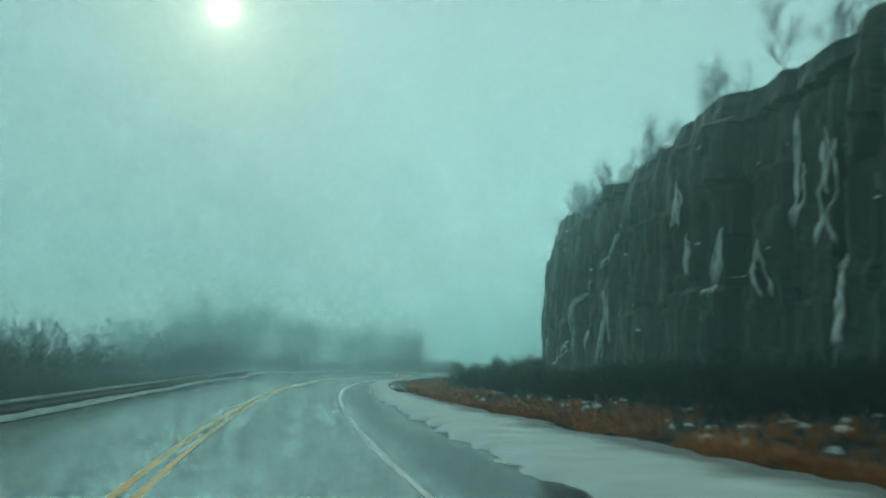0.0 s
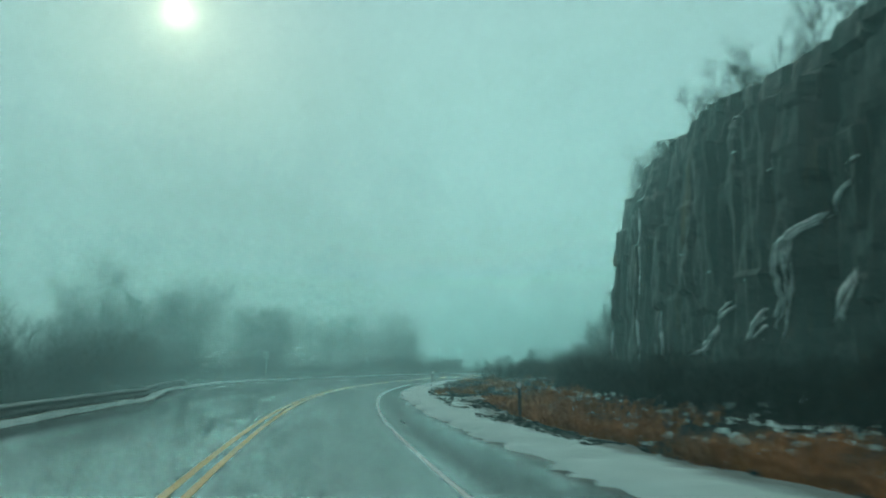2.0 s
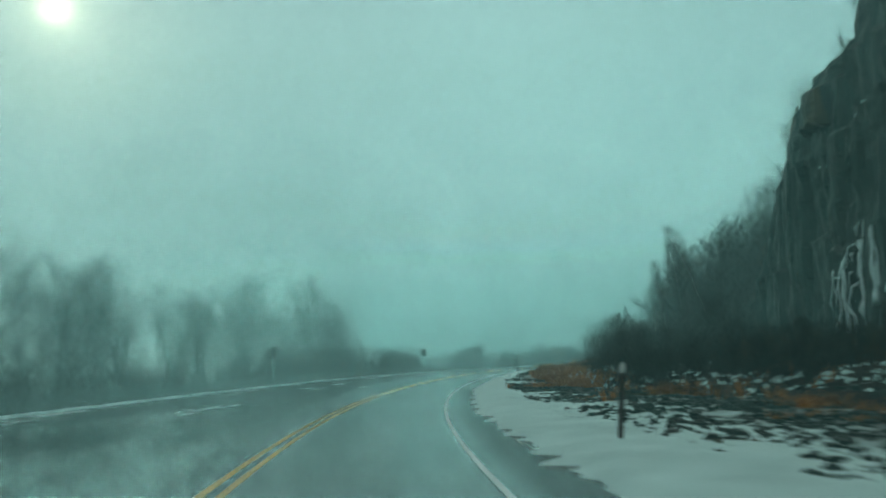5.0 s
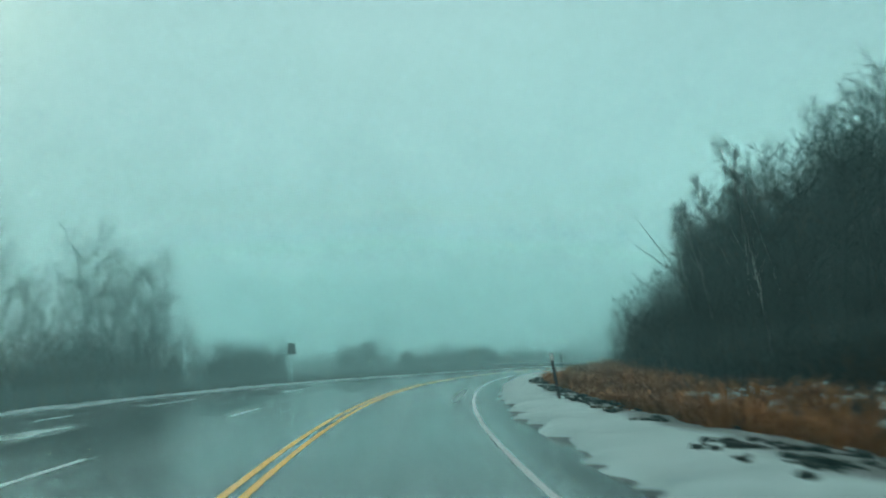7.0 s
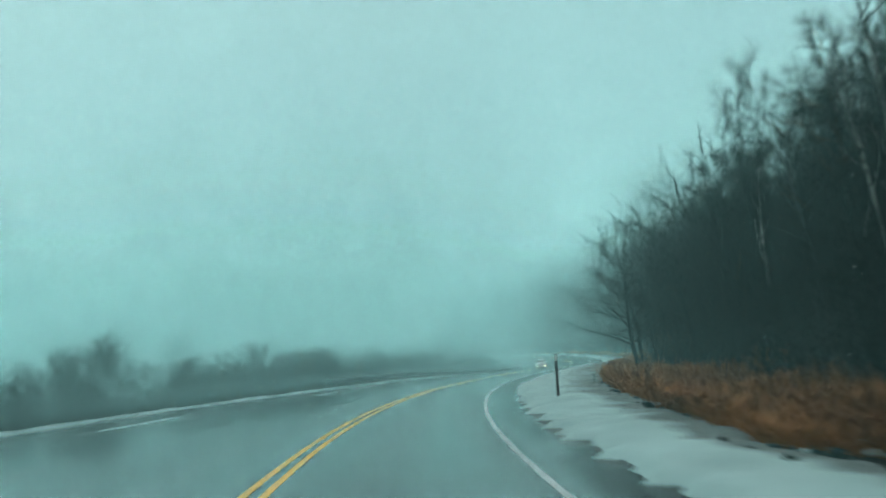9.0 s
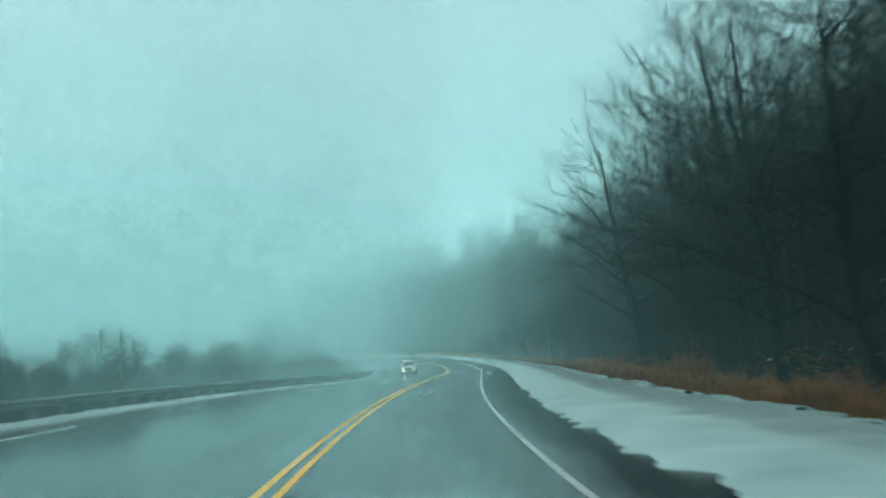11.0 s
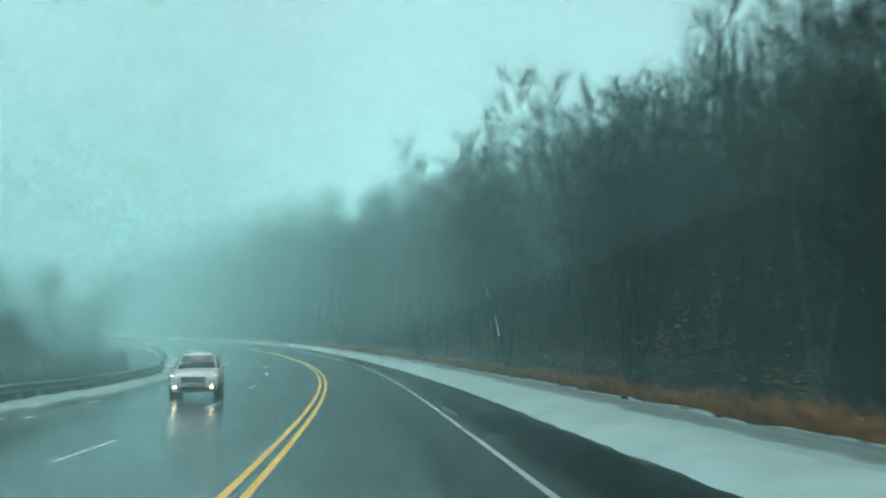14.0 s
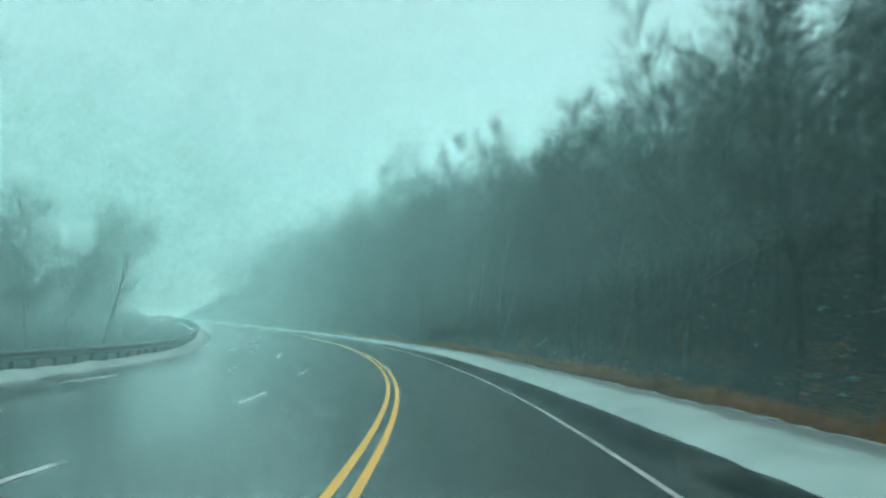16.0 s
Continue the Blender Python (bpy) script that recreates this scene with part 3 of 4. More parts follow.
def build_cliff():
    s_line = np.arange(-40, 173, 0.55)
    rows_up = 48
    verts = []
    for s in s_line:
        top = cliff_top(s) + 1.5 * noise.noise((math.floor(s / 9.5) * 1.7, 0, 3)) + 0.6 * noise.noise((math.floor(s / 4.2) * 1.7, 0, 3)) + 0.35 * noise.noise((math.floor(s / 1.6) * 1.9, 0, 4))
        foot = height(s, 24.5) - 0.8
        for k in range(rows_up + 1):
            p = k / rows_up
            z = foot + (top - foot) * p
            verts.append(place(s, cliff_out(s, p, z), z))
        for back, up in ((1.2, 0.25), (3.0, 0.6), (7.0, 0.2), (16.0, 1.6), (34.0, 2.0)):
            verts.append(place(s, cliff_out(s, 1.0, top) + back, top + up * (0.6 + 0.8 * noise.noise((s * 0.3, back, 2)))))
    cols = rows_up + 6
    me = mesh_of("rock_face", verts, grid_faces(len(s_line), cols), ROCK)
    tagged(new("rock_cliff", me), "tall dark wet rock cut with vertical cracks", "cliff", kind="structure")


def face_place(s, z, out=0.0):
    top, foot = cliff_top(s), height(s, 24.5) - 0.8
    return place(s, cliff_out(s, (z - foot) / (top - foot), z) - out, z)


def build_ice(course, wide, seed, label):
    """A frozen seep along a course of (s, height) from its lip to its foot: thin lumpy strands that cling to the rock, part, join and end in points."""
    rng = np.random.default_rng(seed)
    verts, faces = [], []
    course = np.array(course, float)
    run = np.concatenate(([0], np.cumsum(np.hypot(*np.diff(course, axis=0).T))))
    strands = max(4, int(wide * 8))
    for k in range(strands):
        side = 1.7 * wide * (k / max(strands - 1, 1) - 0.5) + rng.normal(0, 0.15)
        a = run[-1] * rng.uniform(0, 0.30) * (rng.random() < 0.7)
        b = run[-1] * (1 - rng.uniform(0, 0.5) * (rng.random() < 0.6))
        n = max(6, int((b - a) / 0.30))
        path, radii = [], []
        for i in range(n + 1):
            d = a + (b - a) * i / n
            s, z = np.interp(d, run, course[:, 0]), np.interp(d, run, course[:, 1])
            spread = 0.35 + 0.65 * d / run[-1]
            path.append(face_place(s + side * spread + 0.5 * noise.noise((seed, k * 3.3, z * 0.5)) + 0.12 * noise.noise((seed, k * 3.3, z * 2.1)), z, 0.04))
            radii.append((0.032 + 0.17 * max(0.0, noise.noise((side * 2, z * 0.9, seed)) + 0.10) + 0.04 * d / run[-1]) * rng.uniform(0.6, 1.2))
        radii[0] *= 0.4
        radii[-1] = 0
        tube(verts, faces, path, radii, 5)
    tagged(new("ice_fall", mesh_of("ice_fall", verts, faces, ICE, True)), label, "ice", "ice on the rock cut")


build_cliff()
THICK, TRICKLE = "thick white icefall clinging to the rock", "thin frozen trickle down the dark rock"
for k, (course, wide, label) in enumerate((
        (((64.5, 14.3), (68.5, 11.6), (70.5, 10.6)), 0.5, TRICKLE), (((73.5, 10.0), (76.5, 8.9), (79.5, 7.9), (80.3, 5.2), (82.3, 2.8)), 1.3, THICK), (((69.0, 9.8), (68.8, 6.0), (69.0, 1.9)), 1.3, THICK),
        (((74.3, 6.0), (75.0, 3.4)), 0.7, TRICKLE), (((87.8, 5.4), (91, 3.8), (95, 2.2)), 0.8, TRICKLE), (((113.6, 17.4), (113.2, 12.6), (114.2, 7.5), (114.8, 1.8)), 0.5, TRICKLE), (((114.6, 6.4), (115.4, 1.6)), 1.1, THICK),
        (((49.5, 10.8), (49.4, 7.6)), 0.4, TRICKLE), (((50.6, 14.4), (50.4, 11.0)), 0.3, TRICKLE), (((44.4, 10.2), (45.6, 6.0)), 0.9, TRICKLE), (((40.5, 9.0), (40.3, 5.6)), 0.7, THICK), (((37.4, 15.5), (37.6, 9.0)), 0.6, THICK),
        (((34.5, 14.0), (34.8, 7.6)), 0.6, THICK), (((32.4, 7.0), (32.6, 2.8)), 1.0, THICK), (((132.4, 9.9), (134.4, 5.0), (135.2, 0.9)), 1.4, THICK), (((136.6, 6.8), (137.0, 3.4)), 0.5, TRICKLE),
        (((141.4, 7.3), (141.8, 3.4), (141.6, 0.5)), 1.2, THICK), (((139.4, 6.9), (139.6, 2.8)), 0.5, TRICKLE), (((144.4, 5.4), (144.6, 1.2)), 0.7, TRICKLE), (((104, 6.0), (104.6, 1.8)), 0.5, TRICKLE))):
    build_ice(course, wide, 40 + k, label)


def build_ledges():
    rng = np.random.default_rng(7)
    verts, faces = [], []
    for _ in range(60):
        s, z = rng.uniform(10, 158), rng.uniform(2, 19)
        if z > cliff_top(s) - 0.5:
            z = cliff_top(s) + 0.1
        w, n0 = rng.uniform(0.3, 1.1), len(verts)
        for i in range(7):
            q = i / 6
            for dz, out in ((0.0, 0.10), (0.10 * math.sin(math.pi * q) + 0.02, 0.03), (0.02, -0.15)):
                verts.append(face_place(s + (q - 0.5) * w, z + dz, out))
        faces += grid_faces(7, 3, n0)
    tagged(new("ledge_snow", mesh_of("ledge_snow", verts, faces, SNOW, True)), "small caps of snow on rock ledges", "snow", kind="stuff")


build_ledges()

# ---- trees ----
TALL = [grow(100 + k, 19 + k, 4.6, 0.17, 22, 0.22, 1.0, 9, 1, trunk_mat=GREY_BARK if k == 2 else None) for k in range(3)]
FORKED = [grow(120 + k, 17 + k, 5.0, 0.19, 22, 0.24, 0.8, 9, 1, leaders=2, trunk_mat=GREY_BARK if k else None) for k in range(2)]
OAK = [grow(140 + k, 15 + 2 * k, 8.0, 0.30, 22, 0.20, 0.42, 6, 1, lean=0.10) for k in range(2)]
OAK.append(grow(152, 19, 9.0, 0.46, 16, 0.22, 0.5, 5, 1, lean=0.12))
OPEN = [grow(160 + k, 13.5, 5.0, 0.24, 19, 0.24, 1.0, 6, 1, leaders=1 + k % 3) for k in range(4)]
THIN = [grow(180, 15, 2.4, 0.10, 16, 0.45, 1.6, 6, 1, trunk_mat=BIRCH)]
BUSH = [grow(200 + k, 3.4, 1.5, 0.030, 12, 0.10, 1.2, 4, 1, leaders=3) for k in range(3)]
SLIM = [grow(210 + k, 6.0, 2.2, 0.05, 13, 0.15, 1.3, 3, 0, leaders=1 + k % 2) for k in range(3)]
WOOD = "bare grey-brown broad-leaved tree in winter woods"


def plant_right_woods():
    rng = np.random.default_rng(21)
    # the edge trees that lean out over the verge
    for s, u, k, size, turn in ((266, 15.8, 0, 1.0, 205), (260, 16.4, 1, 0.95, 150), (279, 17.2, 0, 0.95, 235), (270, 20.5, 1, 1.0, 60), (252, 18.5, 0, 0.9, 190), (243, 17.5, 1, 0.8, 170), (287, 19, 1, 0.95, 20), (239, 12.2, 0, 0.72, 180), (229, 15.0, 1, 0.5, 160), (222, 16.5, 0, 0.5, 200), (246, 12.6, 1, 0.74, 200), (258.5, 17.2, 2, 1.0, 120), (268, 20.2, 2, 1.05, 200), (275, 14.6, 2, 0.95, 180)):
        th = math.degrees(float(heading(s)))
        make_tree("oak_tree", OAK[k], s, u, size, "wide bare oak with long drooping limbs over the verge", "edge trees", turn + th, (0, 0))
    kinds = TALL + FORKED
    for row, (u0, gap) in enumerate(((13.6, 4.6), (18.0, 5.0), (24.0, 6.0))):
        s = 168.0 + 3 * row
        while s < 470:
            u = u0 + rng.uniform(-2.0, 2.0) + (4.0 if s < 235 else 0.0)
            grown = float(np.interp(s, (180, 205, 250, 262, 290, 320, 340, 352, 480), (0.45, 0.58, 0.64, 0.68, 0.70, 0.86, 0.96, 1.04, 1.08)))
            if not (s < 186 + 6 * (2 - row) or (row == 0 and 238 < s < 292)):
                make_tree("forest_tree", kinds[rng.integers(len(kinds))], s, u, rng.uniform(0.82, 1.12) * grown, WOOD, "right-hand woods", rng.uniform(0, 360), (rng.normal(0, 2.5), rng.normal(0, 2.5)))
            s += gap * rng.uniform(0.6, 1.4)
    for s, u, size in ((191, 19, 0.75), (193, 21.5, 0.8), (200, 20, 0.75), (207, 18, 0.7), (214, 19.5, 0.8), (219, 17, 0.65), (187, 16.5, 0.6), (196, 17.5, 0.7), (203, 16.5, 0.65), (210, 21, 0.8), (225, 18.5, 0.7), (232, 20, 0.7), (181, 18, 0.6), (222, 22, 0.75)):
        make_tree("birch_tree", THIN[0], s, u, size, "slender leaning birch with pale bark", "birches", rng.uniform(0, 360), (rng.normal(0, 5), rng.normal(0, 6)))
    for k in range(190):
        s = rng.uniform(15, 136) if k < 130 else rng.uniform(132, 168)
        ob = make_tree("cliff_top_tree", SLIM[rng.integers(3)], s, 27.4 + rng.uniform(0, 8), rng.uniform(0.45, 0.95) * (1.3 if s > 130 else 1.0), "slim bare tree on top of the rock", "trees on the rock cut", rng.uniform(0, 360), (rng.normal(0, 4), rng.normal(0, 4)))
        ob.location.z = float(place(s, 0, cliff_top(s))[2]) - 0.2
    # a dark clump of brush with a few saplings where the rock cut ends
    for _ in range(16):
        make_tree("verge_bush", BUSH[rng.integers(3)], rng.uniform(122, 140), rng.uniform(10.5, 15), rng.uniform(0.4, 0.62), "leafless dark brown bush among dry grass", "verge bushes", rng.uniform(0, 360), category="bush")
    for s, u, size in ((128, 9.4, 0.42), (130, 9.9, 0.5), (131.5, 10.6, 0.38), (134, 11.2, 0.45)):
        make_tree("verge_sapling", SLIM[rng.integers(3)], s, u, size, "thin bare sapling standing in snowy rubble", "verge saplings", rng.uniform(0, 360), (rng.normal(0, 5), rng.normal(0, 5)))
    for _ in range(70):
        s = rng.uniform(12, 235)
        u = (float(snow_out(s)) + rng.uniform(2.5, 12.5)) if s < 150 else rng.uniform(13, 24)
        make_tree("verge_bush", BUSH[rng.integers(3)], s, u, rng.uniform(0.45, 0.9) * (0.75 if s < 150 else 1.3), "leafless dark brown bush among dry grass", "verge bushes", rng.uniform(0, 360), category="bush")


def plant_left():
    rng = np.random.default_rng(33)
    spots = [(104, -20, 0.62), (196, -30, 1.22), (186, -33, 1.2), (204, -33, 1.2), (196, -27, 1.0), (197, -25, 0.95), (207, -27, 0.5), (190, -30, 0.95), (161, -32, 1.05), (309, -20, 0.62), (394, -17, 0.75), (260, -40, 0.75), (318, -24, 0.5), (405, -62, 0.95), (400, -70, 0.9), (414, -55, 0.7), (410, -50, 0.75), (418, -48, 0.7), (402, -28, 0.85), (395, -23, 0.8), (398, -25, 0.95)]
    for k in range(22):
        spots.append((rng.uniform(118, 204), rng.uniform(-44, -23), rng.uniform(0.75, 1.12)))
    for k in range(24):
        spots.append((rng.uniform(104, 190), rng.uniform(-32, -19), rng.uniform(0.60, 0.95)))
    for k in range(20):
        spots.append((rng.uniform(70, 130), rng.uniform(-34, -17), rng.uniform(0.42, 0.66)))
    for k in range(40):
        spots.append((rng.uniform(350, 460), rng.uniform(-42, -16.5), rng.uniform(0.5, 0.85)))
    for s, u, size in spots:
        make_tree("shore_tree", OPEN[rng.integers(4)], s, u, size, "bare slender tree beyond the road edge", "left-hand trees", rng.uniform(0, 360), (rng.normal(0, 2), rng.normal(0, 2)))
    for k in range(130):
        s = rng.uniform(40, 440)
        far = 7 + (0 if 215 < s < 300 else 2)
        u = float(left_edge(s)) - far - rng.uniform(0, 16)
        make_tree("shore_bush", BUSH[rng.integers(3)], s, u, rng.uniform(0.7, 1.7), "leafless thicket bush beyond the road edge", "left-hand bushes", rng.uniform(0, 360), category="bush")
    for k in range(60):
        s = rng.uniform(228, 335)
        u = float(left_edge(s)) - rng.uniform(5, 15)
        make_tree("shore_bush", BUSH[rng.integers(3)], s, u, rng.uniform(0.8, 1.3), "leafless thicket bush beyond the road edge", "left-hand bushes", rng.uniform(0, 360), category="bush")


plant_right_woods()
plant_left()


def build_back_woods():
    """The woods further up the slope: plain stems with a few limbs and twigs each, past counting."""
    rng = np.random.default_rng(55)
    verts, faces = [], []
    for _ in range(1550):
        s, u = rng.uniform(178, 552), 15 + rng.gamma(2.0, 11)
        x, y, z = place(s, u, height(s, u) - 0.3)
        tall = rng.uniform(11, 17) * float(np.interp(s, (180, 225, 245, 285, 315, 350), (0.55, 0.7, 0.62, 0.66, 0.9, 1.1)))
        stem = bent(rng, (x, y, z), (rng.normal(0, 0.05), rng.normal(0, 0.05), 1), tall, 3, 0.02, 0.04)
        tube(verts, faces, stem, [0.13, 0.10, 0.06, 0], 4)
        for k in range(18):
            p = 0.14 + 0.85 * rng.random()
            at = stem[0] + (stem[3] - stem[0]) * p
            a = rng.uniform(0, 6.3)
            l = rng.uniform(1.2, 3.6) * (1.25 - p * 0.8)
            way = np.array((math.cos(a), math.sin(a), rng.uniform(0.2, 1.2)))
            tube(verts, faces, [at, at + way * l], [0.036, 0], 3)
            for j in range(9):
                b = at + way * l * rng.uniform(0.15, 0.95)
                spray(verts, faces, b, b + (way + rng.normal(0, 0.6, 3)) * l * rng.uniform(0.3, 0.65), 0.016)
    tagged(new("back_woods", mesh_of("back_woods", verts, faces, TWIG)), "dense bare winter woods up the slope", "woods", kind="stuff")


def build_brush():
    """Undergrowth on both sides: fine bare stems, past counting."""
    rng = np.random.default_rng(66)
    verts, faces = [], []
    for _ in range(14000):
        pick = rng.random()
        if pick < 0.22:
            s = rng.uniform(5, 165)
            u = float(snow_out(s)) + 2.5 + rng.uniform(0, 13)
            tall = rng.uniform(0.35, 1.1)
            if u > 24:
                continue
        elif pick < 0.42:
            s = rng.uniform(200, 450)
            u = float(left_edge(s)) - 5.0 - rng.gamma(2.0, 3.0)
            tall = rng.uniform(1.0, 3.4) * (1 + 0.5 * wob(s, u, 0.06, 17))
        elif pick < 0.8:
            s = rng.uniform(95, 490)
            u = float(snow_out(s)) + 2.2 + rng.gamma(2.0, 4.5)
            tall = rng.uniform(0.7, 4.2) if s > 165 else rng.uniform(0.4, 1.2)
            if s < 165 and u > 24:
                continue
        else:
            s = rng.uniform(-20, 480)
            u = float(left_edge(s)) - 3.0 - rng.gamma(2.0, 4.0)
            tall = rng.uniform(0.5, 2.0)
        p = place(s, u, height(s, u) - 0.05)
        top = p + np.array((rng.normal(0, 0.25), rng.normal(0, 0.25), 1)) * tall
        tube(verts, faces, [p, top], [0.02, 0], 3)
        for _k in range(3):
            b = p + (top - p) * rng.uniform(0.3, 0.9)
            tube(verts, faces, [b, b + np.array((rng.normal(0, 0.5), rng.normal(0, 0.5), 0.8)) * tall * 0.4], [0.013, 0], 3)
    tagged(new("undergrowth", mesh_of("undergrowth", verts, faces, TWIG)), "tangled bare undergrowth beside the road", "undergrowth", kind="stuff")


def build_thickets():
    """Dense low scrub in front of the rock and along the far edge of the road: fans of fine stems, past counting."""
    rng = np.random.default_rng(67)
    for name, label, count in (("rock_foot_scrub", "dense dark leafless scrub below the rock", 9000), ("roadside_scrub", "continuous leafless scrub along the road edge", 12500), ("woods_scrub", "tangled saplings and scrub under the woods", 9000)):
        verts, faces = [], []
        for _ in range(count):
            if name == "rock_foot_scrub":
                s = rng.uniform(4, 172)
                u = float(snow_out(s)) + (3.4 if s < 70 else 4.4) + rng.gamma(2.0, 3.0)
                tall = rng.uniform(0.6, 1.35) * (1 + 0.6 * wob(s, u, 0.10, 31))
                if u > 24.2:
                    continue
            elif name == "roadside_scrub":
                s = rng.uniform(10, 350)
                u = float(left_edge(s)) - 2.6 - rng.gamma(1.6, 2.6)
                tall = min(3.6, rng.uniform(0.7, 2.5) * max(0.35, 1.0 + 1.5 * wob(s, u * 0.4, 0.11, 33)) * (0.75 if s < 62 else 1.3 if s < 200 else 1.0) * (1.7 if rng.random() < 0.07 else 1.0))
            else:
                s = rng.uniform(172, 470)
                u = float(snow_out(s)) + 3.0 + rng.gamma(2.0, 3.5)
                tall = rng.uniform(1.0, 4.8) * (1 + 0.4 * wob(s, u, 0.08, 35))
            p = place(s, u, height(s, u) - 0.08)
            for _k in range(2):
                top = p + np.array((rng.normal(0, 0.2), rng.normal(0, 0.2), 1)) * tall
                tube(verts, faces, [p, top], [0.012 + 0.003 * tall, 0], 3)
                for _j in range(6):
                    b = p + (top - p) * rng.uniform(0.2, 0.95)
                    spray(verts, faces, b, b + np.array((rng.normal(0, 0.42), rng.normal(0, 0.42), rng.uniform(0.2, 0.9))) * (0.25 + tall * 0.32), 0.010)
        tagged(new(name, mesh_of(name, verts, faces, TWIG)), label, "scrub", kind="stuff")


def build_leafy_scrub():
    """Young beech and oak scrub that keeps its withered leaves: thin stems with many small leaves."""
    rng = np.random.default_rng(71)
    verts, faces, lv, lf = [], [], [], []
    spots = [(rng.uniform(318, 372), rng.uniform(12.6, 21)) for _ in range(60)] + [(rng.uniform(300, 420), rng.uniform(12, 17)) for _ in range(28)] + [(rng.uniform(236, 292), rng.uniform(11.8, 16.5)) for _ in range(26)]
    for s, u in spots:
        foot = place(s, u, height(s, u) - 0.1)
        tall = rng.uniform(1.2, 4.6) if s > 318 else rng.uniform(0.8, 1.9)
        for _k in range(6):
            path = bent(rng, foot, (rng.normal(0, 0.3), rng.normal(0, 0.3), 1), tall * rng.uniform(0.6, 1), 3, 0.05, 0.12)
            tube(verts, faces, path, [0.022, 0.016, 0.01, 0], 3)
            for _j in range(40):
                q = rng.uniform(0.7, 3.0)
                i = min(int(q), 2)
                c = path[i] + (path[i + 1] - path[i]) * (q - i) + rng.normal(0, 0.20, 3)
                d, e = rng.normal(0, 1, 3), rng.normal(0, 1, 3)
                d, e = d / np.linalg.norm(d) * 0.055, e / np.linalg.norm(e) * 0.028
                n = len(lv)
                lv += [tuple(c - d), tuple(c + e), tuple(c + d), tuple(c - e)]
                lf.append((n, n + 1, n + 2, n + 3))
    ob = tagged(new("leafy_scrub", mesh_of("leafy_scrub", verts, faces, TWIG)), "young scrub with withered brown leaves under the woods", "scrub", kind="stuff")
    part("leaves", mesh_of("leaves", lv, lf, DEAD_LEAF), ob, "withered orange-brown leaves")


def build_leaning_birch():
    """A dead birch pole that leans far over at the edge of the woods."""
    verts, faces = [], []
    way = [(344.6, 14.0, float(height(344.6, 14.0)) - 0.2), (347.2, 14.0, 2.75), (348.4, 14.05, 4.1), (350.3, 14.0, 6.0), (352.2, 13.95, 8.2)]
    tube(verts, faces, [place(*w) for w in way[1:]], [0.040, 0.034, 0.026, 0.012], 7)
    ob = new("leaning_birch")
    part("trunk", mesh_of("trunk", verts, faces, BIRCH, True), ob)
    # the foot gets dark bark so that it sinks into the scrub
    verts, faces = [], []
    tube(verts, faces, [place(*w) for w in (way[0], (345.9, 14.0, 1.3), way[1])], [0.05, 0.048, 0.043], 7)
    part("butt", mesh_of("butt", verts, faces, BARK, True), ob, "foot of the trunk, darkened to hide in scrub")
    rng = np.random.default_rng(5)
    verts, faces = [], []
    for k in range(5):
        s, u, v = way[1 + k % 4]
        a = place(s + rng.uniform(-0.5, 0.5), u, v + rng.uniform(-0.4, 0.3))
        tube(verts, faces, bent(rng, a, (rng.normal(0, 1), rng.normal(0, 1), 0.3), rng.uniform(0.5, 1.1), 3, 0.0, 0.2), [0.018, 0.013, 0.009, 0], 4)
    part("branches", mesh_of("branches", verts, faces, BIRCH), ob, "short broken branch stubs")
    tagged(ob, "dead pale birch pole leaning at the wood's edge", "tree", "birches")


def build_grass():
    rng = np.random.default_rng(77)
    verts, faces = [], []
    for _ in range(15500):
        s = rng.uniform(-5, 440) if rng.random() < 0.8 else rng.uniform(165, 218)
        band = 4.4 if s < 60 else 5.0 if s < 130 else 6.5 if 165 < s < 215 else 4.2
        u = float(snow_out(s)) + (rng.beta(1.3, 2.6) * band) - 0.25
        if 88 < s < 138:
            u -= 4.0 * rng.random()
            if wob(s, u, 0.45, 52) < 0.12:
                continue
        if wob(s, u, 0.18, 12) < -0.28:
            continue
        base = place(s, u, height(s, u) - 0.03)
        tall = rng.uniform(0.22, 0.62) * (1.35 if 168 < s < 218 else 1.3 if s > 218 else 1.0) * (1.1 + 0.7 * wob(s, u, 0.2, 13))
        for k in range(9):
            a, out = rng.uniform(0, 6.3), rng.uniform(0.25, 1.1)
            d = np.array((math.cos(a), math.sin(a), 0))
            side = np.array((-d[1], d[0], 0)) * 0.012
            foot = base + d * rng.uniform(0, 0.16)
            mid = foot + d * out * 0.4 * tall + np.array((0, 0, 0.62 * tall))
            tip = foot + d * out * tall * 1.2 + np.array((0, 0, tall * rng.uniform(0.75, 1.0)))
            n = len(verts)
            verts += [tuple(foot - side), tuple(foot + side), tuple(mid + side), tuple(mid - side), tuple(tip)]
            faces += [(n, n + 1, n + 2, n + 3), (n + 3, n + 2, n + 4)]
    tagged(new("dry_grass", mesh_of("dry_grass", verts, faces, GRASS)), "matted orange-brown dry grass along the verge", "grass", kind="stuff")


def rock_mesh(seed):
    bm = bmesh.new()
    bmesh.ops.create_icosphere(bm, subdivisions=2, radius=0.5)
    for v in bm.verts:
        n = noise.noise(v.co * 1.6 + Vector((seed * 3.1, 0, 0)))
        v.co *= 1 + 0.55 * n
        v.co.z *= 0.62
        v.co += Vector((noise.noise(v.co * 5 + Vector((0, seed, 0))),) * 3) * 0.06
    me = bpy.data.meshes.new("rock")
    bm.to_mesh(me)
    bm.free()
    me.materials.append(ROCK)
    return me


